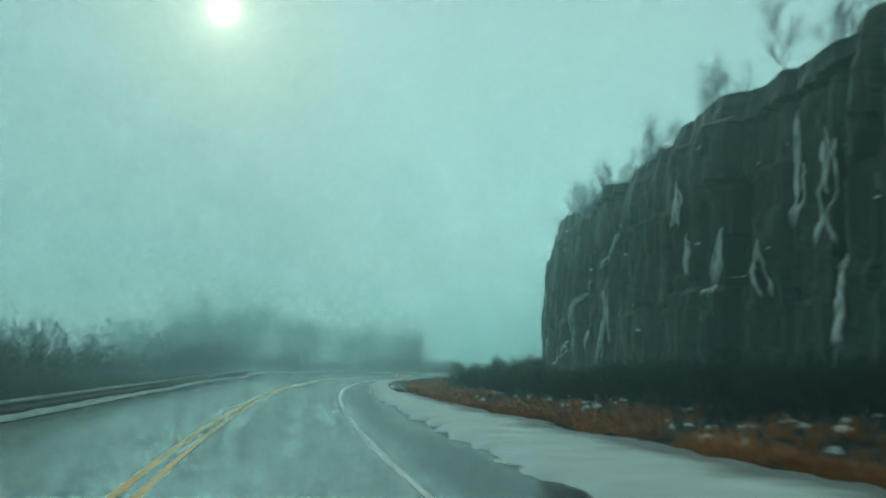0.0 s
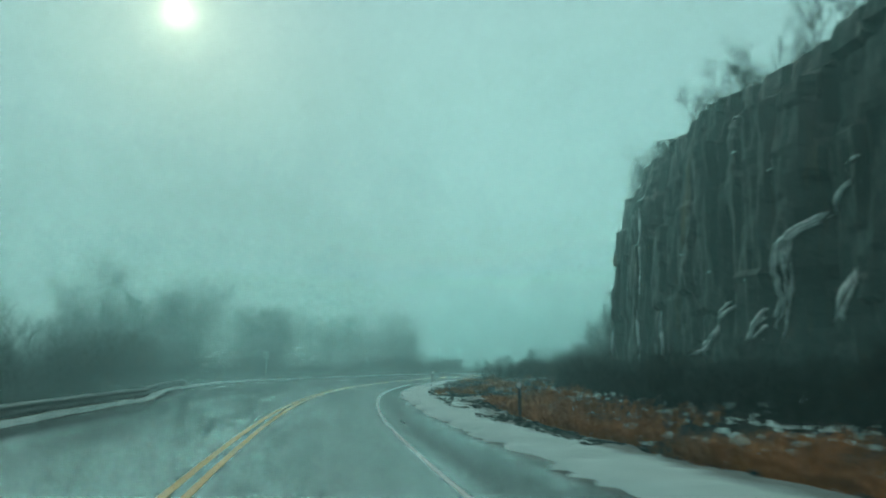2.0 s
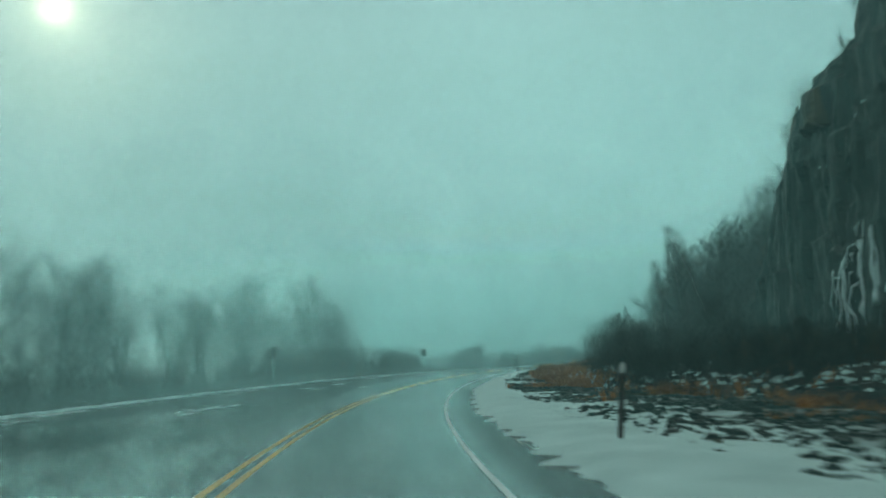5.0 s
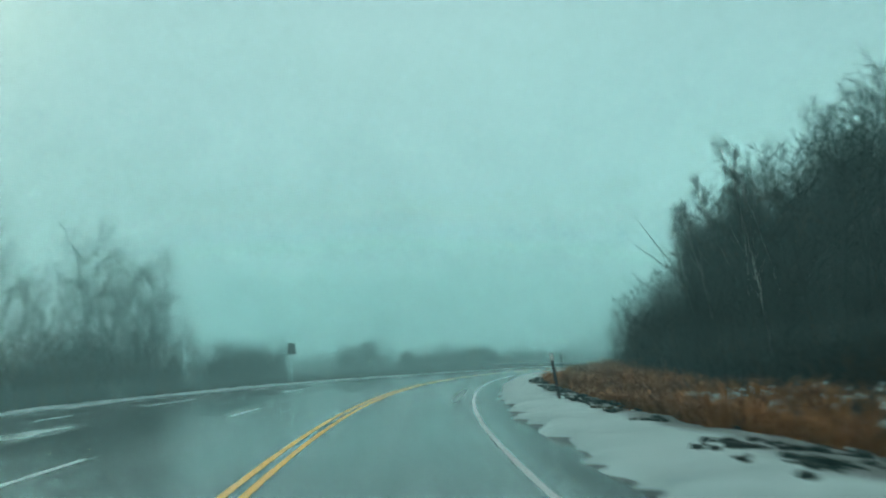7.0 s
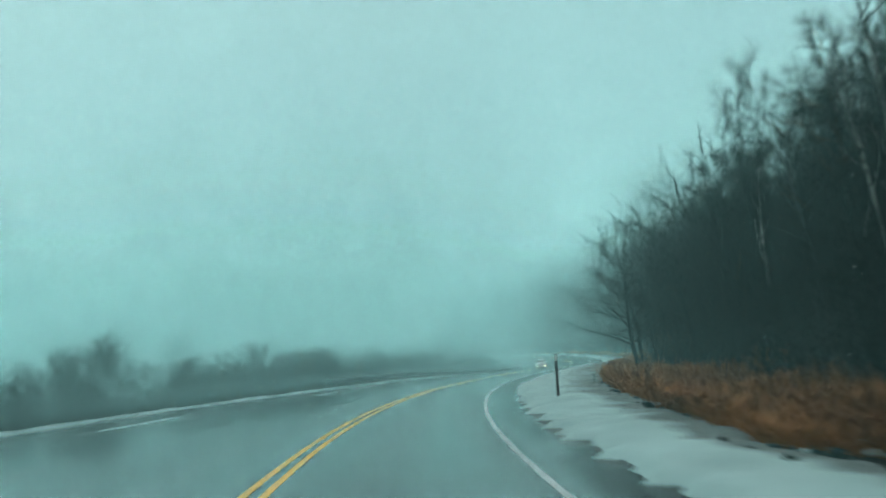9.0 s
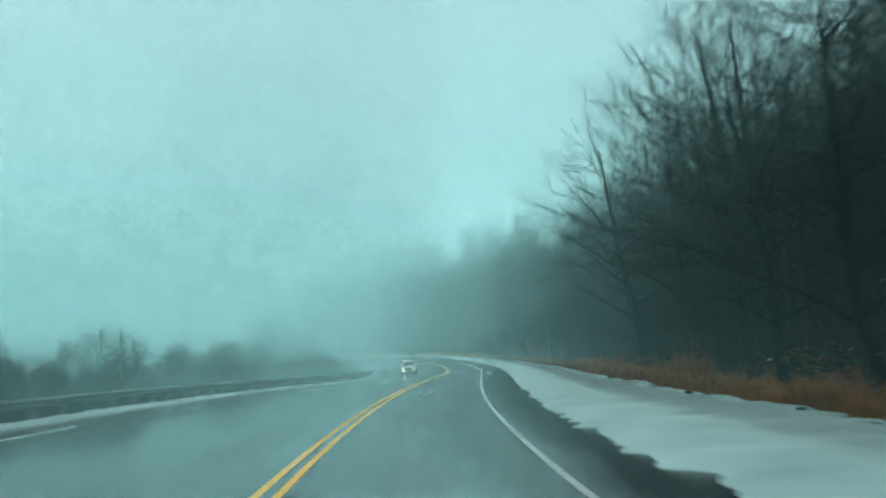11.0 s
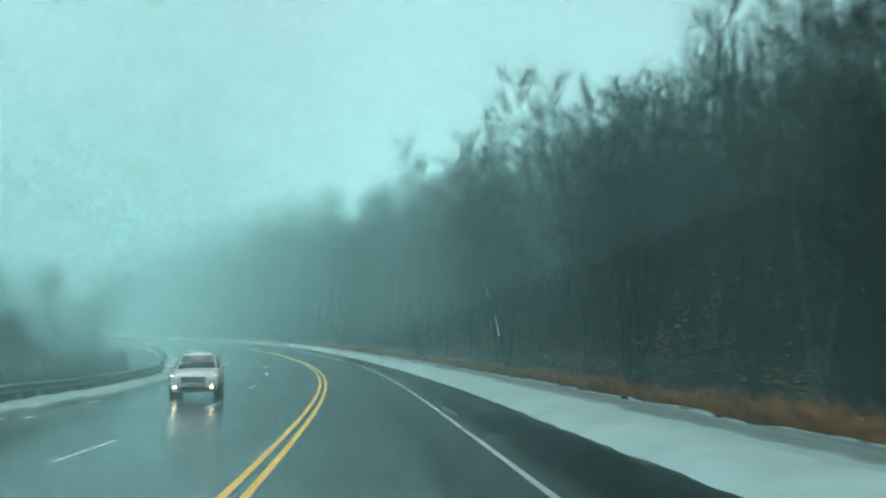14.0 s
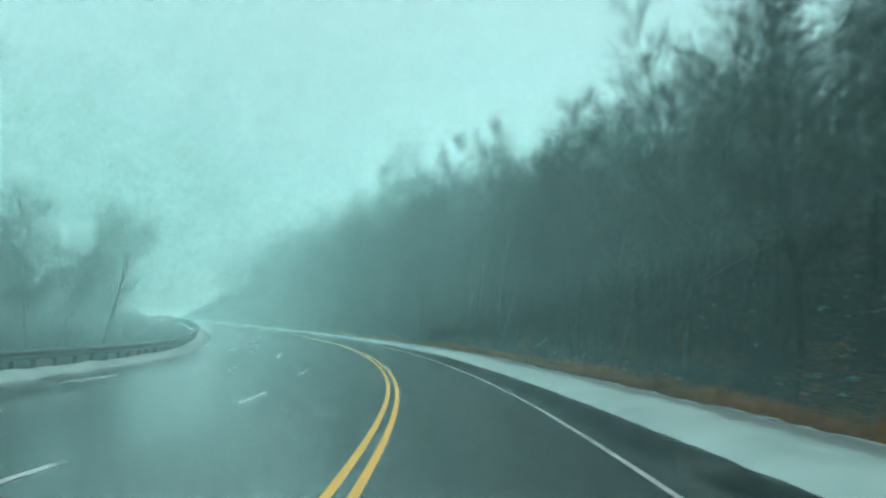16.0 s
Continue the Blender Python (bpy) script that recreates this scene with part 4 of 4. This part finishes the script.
def scatter_rocks():
    rng = np.random.default_rng(88)
    kinds = [rock_mesh(k) for k in range(4)]
    for _ in range(130):
        if rng.random() < 0.7:
            s = rng.uniform(12, 128)
            u = float(snow_out(s)) + rng.uniform(-1.2, 4.5) + (8 if rng.random() < 0.25 else 0)
            size = rng.uniform(0.15, 0.5)
        else:
            s, u = rng.uniform(150, 420), 0
            u = float(snow_out(s)) + rng.uniform(0.2, 12)
            size = rng.uniform(0.15, 0.6)
        x, y, z = place(s, u, height(s, u) + 0.06 * size)
        ob = new("rock", kinds[rng.integers(4)])
        ob.matrix_basis = pose(x, y, z, rng.uniform(-15, 15), rng.uniform(-15, 15), rng.uniform(0, 360)) @ Matrix.Scale(size, 4)
        tagged(ob, "rough dark stone lying on the verge", "rock", "fallen stones")


build_back_woods()
build_brush()
build_thickets()
build_leafy_scrub()
build_leaning_birch()
build_grass()
scatter_rocks()


# ---- roadside things ----
def box(verts, faces, x0, x1, y0, y1, z0, z1):
    n = len(verts)
    verts += [(x, y, z) for x in (x0, x1) for y in (y0, y1) for z in (z0, z1)]
    faces += [tuple(n + i for i in f) for f in ((0, 1, 3, 2), (4, 6, 7, 5), (0, 4, 5, 1), (2, 3, 7, 6), (1, 5, 7, 3), (0, 2, 6, 4))]


def box_mesh(name, material, *sizes):
    verts, faces = [], []
    for b in sizes:
        box(verts, faces, *b)
    return mesh_of(name, verts, faces, material)


RAIL_POST = box_mesh("post", DARK_METAL, (-0.075, 0.075, -0.008, 0.008, -0.4, 0.72), (-0.075, -0.063, -0.05, 0.05, -0.4, 0.72), (0.063, 0.075, -0.05, 0.05, -0.4, 0.72))


def build_guardrail(s0, s1, gap, sunk=0.0):
    rail = new("guardrail")
    rail.location = place(s0, float(left_edge(s0)) - gap, height(s0, float(left_edge(s0)) - gap))
    back = Matrix.Translation(rail.location).inverted()
    profile = ((0.0, 0.40), (0.05, 0.43), (0.085, 0.46), (0.085, 0.50), (0.02, 0.54), (0.02, 0.575), (0.085, 0.615), (0.085, 0.655), (0.05, 0.685), (0.0, 0.715))
    s_line = np.arange(s0, s1, 1.0)
    verts = []
    for s in s_line:
        u = float(left_edge(s)) - gap
        h = height(s, u) - sunk
        for du, dv in profile:
            verts.append(back @ Vector(place(s, u + 0.10 + du, h + dv)))
        for du, dv in reversed(profile):
            verts.append(back @ Vector(place(s, u + 0.09 + du, h + dv)))
    part("beam", mesh_of("beam", verts, grid_faces(len(s_line), 2 * len(profile)), STEEL), rail, "corrugated grey steel beam")
    for s in np.arange(s0 + 0.5, s1 - 0.5, 1.9):
        u = float(left_edge(s)) - gap
        ob = part("post", RAIL_POST, rail)
        x, y, z = place(s, u, height(s, u) - sunk)
        ob.matrix_basis = back @ pose(x, y, z, 0, 0, math.degrees(float(heading(s))))
    tagged(rail, "weathered steel guardrail on short posts", "guardrail")


build_guardrail(-30, 92, 0.65, 0.30)
build_guardrail(236, 470, 0.75)


def build_sign(s, u):
    ob = new("road_sign")
    x, y, z = place(s, u, height(s, u))
    ob.matrix_basis = pose(x, y, z, 0, 0, math.degrees(float(heading(s))))
    part("pole", box_mesh("pole", STEEL, (-0.03, 0.03, -0.004, 0.004, -0.3, 3.05), (-0.03, -0.022, -0.02, 0.02, -0.3, 3.05), (0.022, 0.03, -0.02, 0.02, -0.3, 3.05)), ob, "galvanised steel channel pole")
    part("plate", box_mesh("plate", DARK_METAL, (-0.31, 0.31, 0.022, 0.026, 2.25, 3.1)), ob, "grey back of a sign plate")
    part("bolt", box_mesh("bolt", STEEL, (-0.012, 0.012, -0.012, 0.03, 2.9, 2.924)), ob)
    part("bolt", box_mesh("bolt", STEEL, (-0.012, 0.012, -0.012, 0.03, 2.4, 2.424)), ob)
    tagged(ob, "road sign seen from its dull grey back", "road sign", "signs facing oncoming traffic")


for s, u in ((125, -12.9), (160, -13.4), (195, -12.9)):
    build_sign(s, u)

POST_MESH = box_mesh("post", DARK_METAL, (-0.045, 0.045, -0.006, 0.006, -0.3, 1.5), (-0.045, -0.037, -0.025, 0.006, -0.3, 1.5), (0.037, 0.045, -0.025, 0.006, -0.3, 1.5))
REFLECTOR_MESH = box_mesh("reflector", REFLECTOR, (-0.05, 0.05, -0.012, -0.007, 1.3, 1.48))
for s, u, rx, ry in ((64, 7.6, 0, -1), (112, 6.2, 0, 7), (161, 6.0, 2, -7), (205, 5.9, 0, 1)):
    ob = new("marker_post")
    x, y, z = place(s, u, height(s, u))
    ob.matrix_basis = pose(x, y, z, rx, ry, math.degrees(float(heading(s))))
    part("post", POST_MESH, ob)
    part("reflector", REFLECTOR_MESH, ob, "small white reflector")
    tagged(ob, "leaning dark steel marker post in roadside snow", "marker post", "verge marker posts")


# ---- lane dashes, left snow ----
for s in (149.75, 161.94, *np.arange(278.17, 332, 12.19), 341.2, 353.2, 365.2):
    build_line("lane_dash", -3.27, 0.11, WHITE, "short worn white lane dash on asphalt", s - 1.52, s + 1.52)


def build_left_snow():
    s_line, cols = np.arange(-45, 500, 0.6), 8
    verts = []
    for s in s_line:
        k = float(np.interp(s, (-60, 215, 300, 600), (0.15, 0.3, 1.0, 1.0)))
        a = float(left_edge(s)) - 0.5 + k * (1.0 + 0.4 * wob(s, 3, 0.4, 1)) + 0.2 * wob(s, 3, 1.7, 2)
        b = float(left_edge(s)) - 0.55 - 0.4 * k + 0.2 * wob(s, 9, 0.4, 5)
        for j, p in enumerate(np.linspace(0, 1, cols)):
            u = a + (b - a) * p
            lift = 0.03 + (0.03 + 0.11 * k) * math.sin(math.pi * p) * (1 + 0.8 * wob(s, u, 0.8, 7)) if 0 < j < cols - 1 else -0.04
            verts.append(place(s, u, height(s, u) + lift))
    tagged(new("left_snow_bank", mesh_of("left_snow_bank", verts, grid_faces(len(s_line), cols), SNOW, True)), "low ridge of ploughed snow at the road edge", "snow", kind="structure")


build_left_snow()


def build_rubble():
    """Small broken stone and dirt pushed over the outer snow, past counting."""
    rng = np.random.default_rng(99)
    verts, faces = [], []
    for _ in range(13500):
        s = rng.uniform(88, 140) if rng.random() < 0.5 else rng.uniform(56, 182) if rng.random() < 0.7 else rng.uniform(0, 420)
        a, b = float(snow_in(s)), float(snow_out(s))
        near = 0.28 if 90 < s < 128 else 0.36 if 66 < s < 150 else 0.55 if 56 < s < 190 else 0.80
        p = near + (1.35 - near) * rng.beta(1.4, 1.5)
        u = a + (b - a) * p
        if wob(s, u, 0.35, 41) + 0.5 * wob(s, u, 1.1, 42) < (-0.35 if 90 < s < 150 else -0.12):
            continue
        size = rng.uniform(0.035, 0.11) * (1.6 if rng.random() < 0.15 else 1.0)
        lift = 0.10 * min(p * 10, 1) + 0.10 * math.sin(math.pi * min(p, 1)) + 0.05 * wob(s, u, 0.9, 7) if p < 0.93 else 0.04
        x, y, z = place(s, u, height(s, u) + lift)
        along, c, q = rng.uniform(0.9, 1.9), math.cos(float(heading(s))), math.sin(float(heading(s)))
        n = len(verts)
        for ring, up in ((1.0, -0.04), (0.66, size * rng.uniform(0.25, 0.6))):
            for j in range(6):
                t = j * 1.047 + rng.uniform(-0.3, 0.3)
                du, ds = math.cos(t) * size * ring * rng.uniform(0.7, 1.4), math.sin(t) * size * ring * along * rng.uniform(0.7, 1.3)
                verts.append((x + du * c - ds * q, y + du * q + ds * c, z + up * rng.uniform(0.7, 1.3)))
        faces += [(n + j, n + (j + 1) % 6, n + 6 + (j + 1) % 6, n + 6 + j) for j in range(6)] + [tuple(n + 6 + j for j in range(6))]
    tagged(new("rubble", mesh_of("rubble", verts, faces, ROCK)), "small dark broken stones strewn over snow", "rubble", kind="stuff")


build_rubble()


def build_snow_patches():
    """Thin broken snow between the dry grass and the stones, past counting."""
    rng = np.random.default_rng(111)
    verts, faces = [], []
    for _ in range(2300):
        s = rng.uniform(55, 175) if rng.random() < 0.62 else rng.uniform(5, 230)
        u = float(snow_out(s)) + rng.uniform(-0.3, 5.5 if rng.random() < 0.75 else 12.0)
        if rng.random() < 0.3:
            s = rng.uniform(225, 400)
            u = float(snow_out(s)) + rng.uniform(2.5, 16)
        wide, n, k = rng.uniform(0.05, 0.22), len(verts), 9
        spin = rng.uniform(0, 6.3)
        verts.append(place(s, u, height(s, u) + 0.09))
        for ring, lift in ((0.6, 0.06), (1.0, -0.03)):
            for j in range(k):
                a = 2 * math.pi * j / k
                r = wide * ring * (1 + 0.35 * math.sin(3 * a + spin) + 0.2 * math.sin(5 * a + spin * 2))
                ds, du = 1.5 * r * math.cos(a), 0.8 * r * math.sin(a)
                verts.append(place(s + ds, u + du, height(s + ds, u + du) + lift))
        faces += [(n, n + 1 + j, n + 1 + (j + 1) % k) for j in range(k)]
        faces += [(n + 1 + j, n + 1 + k + j, n + 1 + k + (j + 1) % k, n + 1 + (j + 1) % k) for j in range(k)]
    tagged(new("snow_patches", mesh_of("snow_patches", verts, faces, SNOW, True)), "thin broken snow patches on the verge", "snow", kind="stuff")


build_snow_patches()


# ---- the oncoming car ----
PAINT = surface("silver-white car paint", (0.52, 0.55, 0.56), (0.66, 0.69, 0.70), 2.0, 40, 0.22, None, 0.0, metal=0.1)
GLASS = surface("dark tinted car glass", (0.012, 0.018, 0.020), (0.020, 0.028, 0.030), 2.0, 20, 0.06, None, 0.0)
TRIM = surface("black plastic trim", (0.014, 0.015, 0.016), (0.030, 0.032, 0.033), 8, 40, 0.55, None, 0.1)
RUBBER = surface("wet tyre rubber", (0.010, 0.010, 0.010), (0.022, 0.022, 0.022), 10, 50, 0.6, None, 0.2)
CHROME = surface("bright trim", (0.50, 0.52, 0.53), (0.66, 0.68, 0.68), 5, 30, 0.2, None, 0.0, metal=0.9)
RIM = surface("grey alloy wheel", (0.22, 0.23, 0.24), (0.36, 0.37, 0.38), 6, 30, 0.35, None, 0.0, metal=0.7)


def lamp_material(name, colour, strength):
    m = bpy.data.materials.new(name)
    m.use_nodes = True
    b = m.node_tree.nodes["Principled BSDF"]
    b.inputs["Base Color"].default_value = (0.8, 0.8, 0.78, 1)
    b.inputs["Emission Color"].default_value = (*colour, 1)
    b.inputs["Emission Strength"].default_value = strength
    return m


LOW_BEAM = lamp_material("lit headlamp", (1.0, 0.76, 0.40), 5.0)
FOG_BEAM = lamp_material("lit fog lamp", (1.0, 0.80, 0.45), 6.5)


def loft(rings, caps=True):
    verts = [p for ring in rings for p in ring]
    n = len(rings[0])
    faces = [(i * n + j, i * n + (j + 1) % n, (i + 1) * n + (j + 1) % n, (i + 1) * n + j) for i in range(len(rings) - 1) for j in range(n)]
    if caps:
        faces += [tuple(range(n - 1, -1, -1)), tuple((len(rings) - 1) * n + j for j in range(n))]
    return verts, faces


def softened(name, verts, faces, material, bevel=0.0):
    bm = bmesh.new()
    vs = [bm.verts.new(v) for v in verts]
    for f in faces:
        bm.faces.new([vs[i] for i in f])
    bmesh.ops.recalc_face_normals(bm, faces=bm.faces)
    if bevel:
        bmesh.ops.bevel(bm, geom=list(bm.edges), offset=bevel, segments=2, affect="EDGES", clamp_overlap=True)
    me = bpy.data.meshes.new(name)
    bm.to_mesh(me)
    bm.free()
    me.materials.append(material)
    me.polygons.foreach_set("use_smooth", [True] * len(me.polygons))
    return me


def slab(name, corners, thick, material, bevel=0.0):
    """A panel from four corners, with thickness along its normal."""
    c = [Vector(p) for p in corners]
    n = (c[1] - c[0]).cross(c[3] - c[0]).normalized() * thick
    verts = [*c, *(p + n for p in c)]
    return softened(name, verts, [(0, 1, 2, 3), (7, 6, 5, 4), (0, 4, 5, 1), (1, 5, 6, 2), (2, 6, 7, 3), (3, 7, 4, 0)], material, bevel)


def wheel_mesh(name, radius, width, material, hole=0.0, spokes=0):
    verts, faces = [], []
    if spokes:
        for k in range(spokes):
            a = 2 * math.pi * k / spokes
            c, s = math.cos(a), math.sin(a)
            w = 0.035
            n = len(verts)
            for r in (0.04, radius):
                for d in (-w, w):
                    for x in (-width / 2, width / 2):
                        verts.append((x, c * r - s * d, s * r + c * d))
            faces += [tuple(n + i for i in f) for f in ((0, 1, 3, 2), (4, 6, 7, 5), (0, 4, 5, 1), (2, 3, 7, 6), (1, 5, 7, 3), (0, 2, 6, 4))]
        profile = ((radius, -width / 2), (radius, width / 2), (radius - 0.03, width / 2), (radius - 0.03, -width / 2))
    else:
        profile = ((radius - 0.03, -width / 2), (radius, -width / 2 + 0.03), (radius, width / 2 - 0.03), (radius - 0.03, width / 2), (hole, width / 2 - 0.02), (hole, -width / 2 + 0.02))
    n0, k, m = len(verts), 28, len(profile)
    for i in range(k):
        a = 2 * math.pi * i / k
        verts += [(x, math.cos(a) * r, math.sin(a) * r) for r, x in profile]
    faces += [(n0 + i * m + j, n0 + i * m + (j + 1) % m, n0 + ((i + 1) % k) * m + (j + 1) % m, n0 + ((i + 1) % k) * m + j) for i in range(k) for j in range(m)]
    return softened(name, verts, faces, material)


def build_car(s, u, turn):
    """A silver-white wagon on a high chassis; its nose points along -y."""
    car = new("car")
    # lower body: along its length, half width at sill, waist and shoulder, with heights
    stations = ((-2.26, 0.62, 0.70, 0.60, 0.34, 0.56, 0.70), (-2.18, 0.76, 0.82, 0.74, 0.26, 0.58, 0.84), (-1.90, 0.84, 0.88, 0.80, 0.24, 0.62, 0.94), (-1.40, 0.86, 0.90, 0.82, 0.26, 0.66, 1.00), (-0.95, 0.87, 0.90, 0.83, 0.27, 0.68, 1.04),
                (0.0, 0.87, 0.90, 0.84, 0.27, 0.70, 1.05), (1.3, 0.87, 0.90, 0.84, 0.27, 0.72, 1.07), (2.0, 0.84, 0.88, 0.80, 0.32, 0.74, 1.08), (2.26, 0.74, 0.80, 0.70, 0.42, 0.72, 1.02))
    rings = []
    for y, a, b, c, z0, z1, z2 in stations:
        half = [(0.0, z0), (a * 0.9, z0), (a, z0 + 0.08), (b, z1 - 0.1), (b, z1), (b * 0.985, z1 + 0.12), (c, z2 - 0.03), (c * 0.8, z2 + 0.025), (0.0, z2 + 0.05)]
        rings.append([(x, y, z) for x, z in half] + [(-x, y, z) for x, z in reversed(half[1:-1])])
    body = part("body", softened("body", *loft(rings), PAINT), car, "silver-white painted lower body")
    # cabin: pillars and roof
    cab = []
    for y, w0, w1, z0, z1 in ((-1.02, 0.80, 0.74, 1.02, 1.06), (-0.30, 0.82, 0.64, 1.03, 1.57), (0.05, 0.82, 0.635, 1.03, 1.64), (0.9, 0.82, 0.63, 1.04, 1.66), (1.7, 0.81, 0.62, 1.05, 1.62), (2.16, 0.78, 0.66, 1.04, 1.20)):
        half = [(0.0, z0), (w0, z0), (w1 + 0.02, z1 - 0.09), (w1 - 0.05, z1 - 0.015), (w1 * 0.55, z1 + 0.02), (0.0, z1 + 0.03)]
        cab.append([(x, y, z) for x, z in half] + [(-x, y, z) for x, z in reversed(half[1:-1])])
    cabin = part("cabin", softened("cabin", *loft(cab), PAINT), car, "painted roof and pillars")
    part("windscreen", slab("windscreen", ((-0.70, -1.00, 1.085), (0.70, -1.00, 1.085), (0.575, -0.345, 1.55), (-0.575, -0.345, 1.55)), 0.035, GLASS), cabin, "dark reflecting windscreen")
    for side in (-1, 1):
        for y0, y1, ya, yb in ((-0.72, 0.18, -0.28, 0.18), (0.26, 1.08, 0.26, 1.06), (1.16, 1.82, 1.14, 1.60)):
            q = [(side * 0.825, y0, 1.09), (side * 0.825, y1, 1.09), (side * 0.675, yb, 1.52), (side * 0.675, ya, 1.52)]
            part("side_window", slab("side_window", q if side < 0 else q[::-1], 0.03, GLASS), cabin, "dark side window")
        part("roof_rail", softened("roof_rail", *loft([[(side * 0.60 + dx, y, z + dz) for dx, dz in ((-0.02, 0), (0.02, 0), (0.02, 0.03), (-0.02, 0.03))] for y, z in ((-0.15, 1.62), (-0.05, 1.69), (0.6, 1.72), (1.45, 1.70), (1.6, 1.63))]), TRIM), cabin, "black roof rail")
        m = part("mirror", softened("mirror", *loft([[(side * x, y + dy, z) for dy, z in ((-0.06, 1.06), (0.06, 1.06), (0.06, 1.20), (-0.06, 1.20))] for x, y in ((0.86, -0.66), (0.94, -0.66), (1.05, -0.64))]), PAINT, 0.02), car)
        part("headlight", slab("headlight", [(side * x, y, z) for x, y, z in ((0.50, -2.235, 0.70), (0.78, -2.06, 0.73), (0.80, -1.98, 0.84), (0.52, -2.16, 0.83))][::1 if side > 0 else -1], 0.03, LOW_BEAM), car, "lit warm headlamp")
        part("fog_lamp", softened("fog_lamp", *loft([[(side * 0.66 + r * math.cos(a), y, 0.43 + r * math.sin(a)) for a in np.linspace(0, 2 * math.pi, 13)[:-1]] for r, y in ((0.055, -2.20), (0.055, -2.285), (0.03, -2.295))]), FOG_BEAM), car, "small lit fog lamp")
        part("fog_lamp_frame", slab("fog_lamp_frame", [(side * x, y, z) for x, y, z in ((0.52, -2.255, 0.36), (0.79, -2.20, 0.36), (0.79, -2.19, 0.52), (0.54, -2.25, 0.50))][::1 if side > 0 else -1], 0.02, TRIM), car, "black lamp surround")
        part("tail_light", slab("tail_light", [(side * x, y, z) for x, y, z in ((0.84, 1.98, 0.80), (0.74, 2.24, 0.80), (0.72, 2.23, 1.02), (0.82, 1.98, 1.05))][::-1 if side > 0 else 1], 0.02, TRIM), car)
        for y in (-1.36, 1.30):
            arch = part("wheel_arch", softened("wheel_arch", *loft([[(side * x, y + r * math.cos(a), 0.36 + r * math.sin(a)) for x, r in ((0.80, 0.38), (0.915, 0.38), (0.915, 0.43), (0.80, 0.43))] for a in np.linspace(-0.15, math.pi + 0.15, 15)]), TRIM), car, "black wheel arch lip")
            wheel = part("wheel", wheel_mesh("tyre", 0.345, 0.225, RUBBER, 0.22), car, "wet black tyre")
            wheel.location = (side * 0.80, y, 0.335)
            rim = part("rim", wheel_mesh("rim", 0.235, 0.16, RIM, 0, 5), wheel, "grey five-spoke alloy rim")
            rim.location = (side * 0.03, 0, 0)
    part("grille", slab("grille", ((-0.40, -2.265, 0.60), (0.40, -2.265, 0.60), (0.46, -2.215, 0.80), (-0.46, -2.215, 0.80)), 0.03, TRIM), car, "black six-sided grille")
    for z, w, y in ((0.605, 0.41, -2.30), (0.70, 0.46, -2.285), (0.80, 0.47, -2.25)):
        part("grille_bar", softened("grille_bar", *loft([[(x, y + dy, z + dz) for dy, dz in ((-0.012, -0.012), (0.02, -0.012), (0.02, 0.012), (-0.012, 0.012))] for x in (-w, 0, w)]), CHROME), car, "thin bright grille bar")
    part("lower_grille", slab("lower_grille", ((-0.50, -2.29, 0.34), (0.50, -2.29, 0.34), (0.46, -2.285, 0.45), (-0.46, -2.285, 0.45)), 0.02, TRIM), car, "black lower intake")
    part("skid_plate", slab("skid_plate", ((-0.46, -2.26, 0.26), (0.46, -2.26, 0.26), (0.5, -2.29, 0.33), (-0.5, -2.29, 0.33)), 0.03, RIM), car, "grey skid plate")
    part("number_plate", slab("number_plate", ((-0.16, -2.31, 0.47), (0.16, -2.31, 0.47), (0.16, -2.305, 0.57), (-0.16, -2.305, 0.57)), 0.01, RIM), car, "plain pale number plate")
    for x in (-0.36, 0.36):
        part("wiper", softened("wiper", *loft([[(x - 0.02 + k * 0.3, -1.02 + k * 0.06, 1.10 + k * 0.03 + dz) for dz in (0, 0.02)] + [(x - 0.02 + k * 0.3, -1.0 + k * 0.06, 1.10 + k * 0.03 + dz) for dz in (0.02, 0)] for k in (0, 1)]), TRIM), car)
    x, y, z = place(s, u, float(fall(s, u)))
    tilt = math.degrees(math.atan(float(np.interp(s, KNOT2, FALL))))
    car.matrix_basis = pose(x, y, z, 0, tilt, math.degrees(float(heading(s))) + turn)
    tagged(car, "silver-white estate car with lit headlamps on wet asphalt", "car")


build_car(321.2, -4.85, 5)
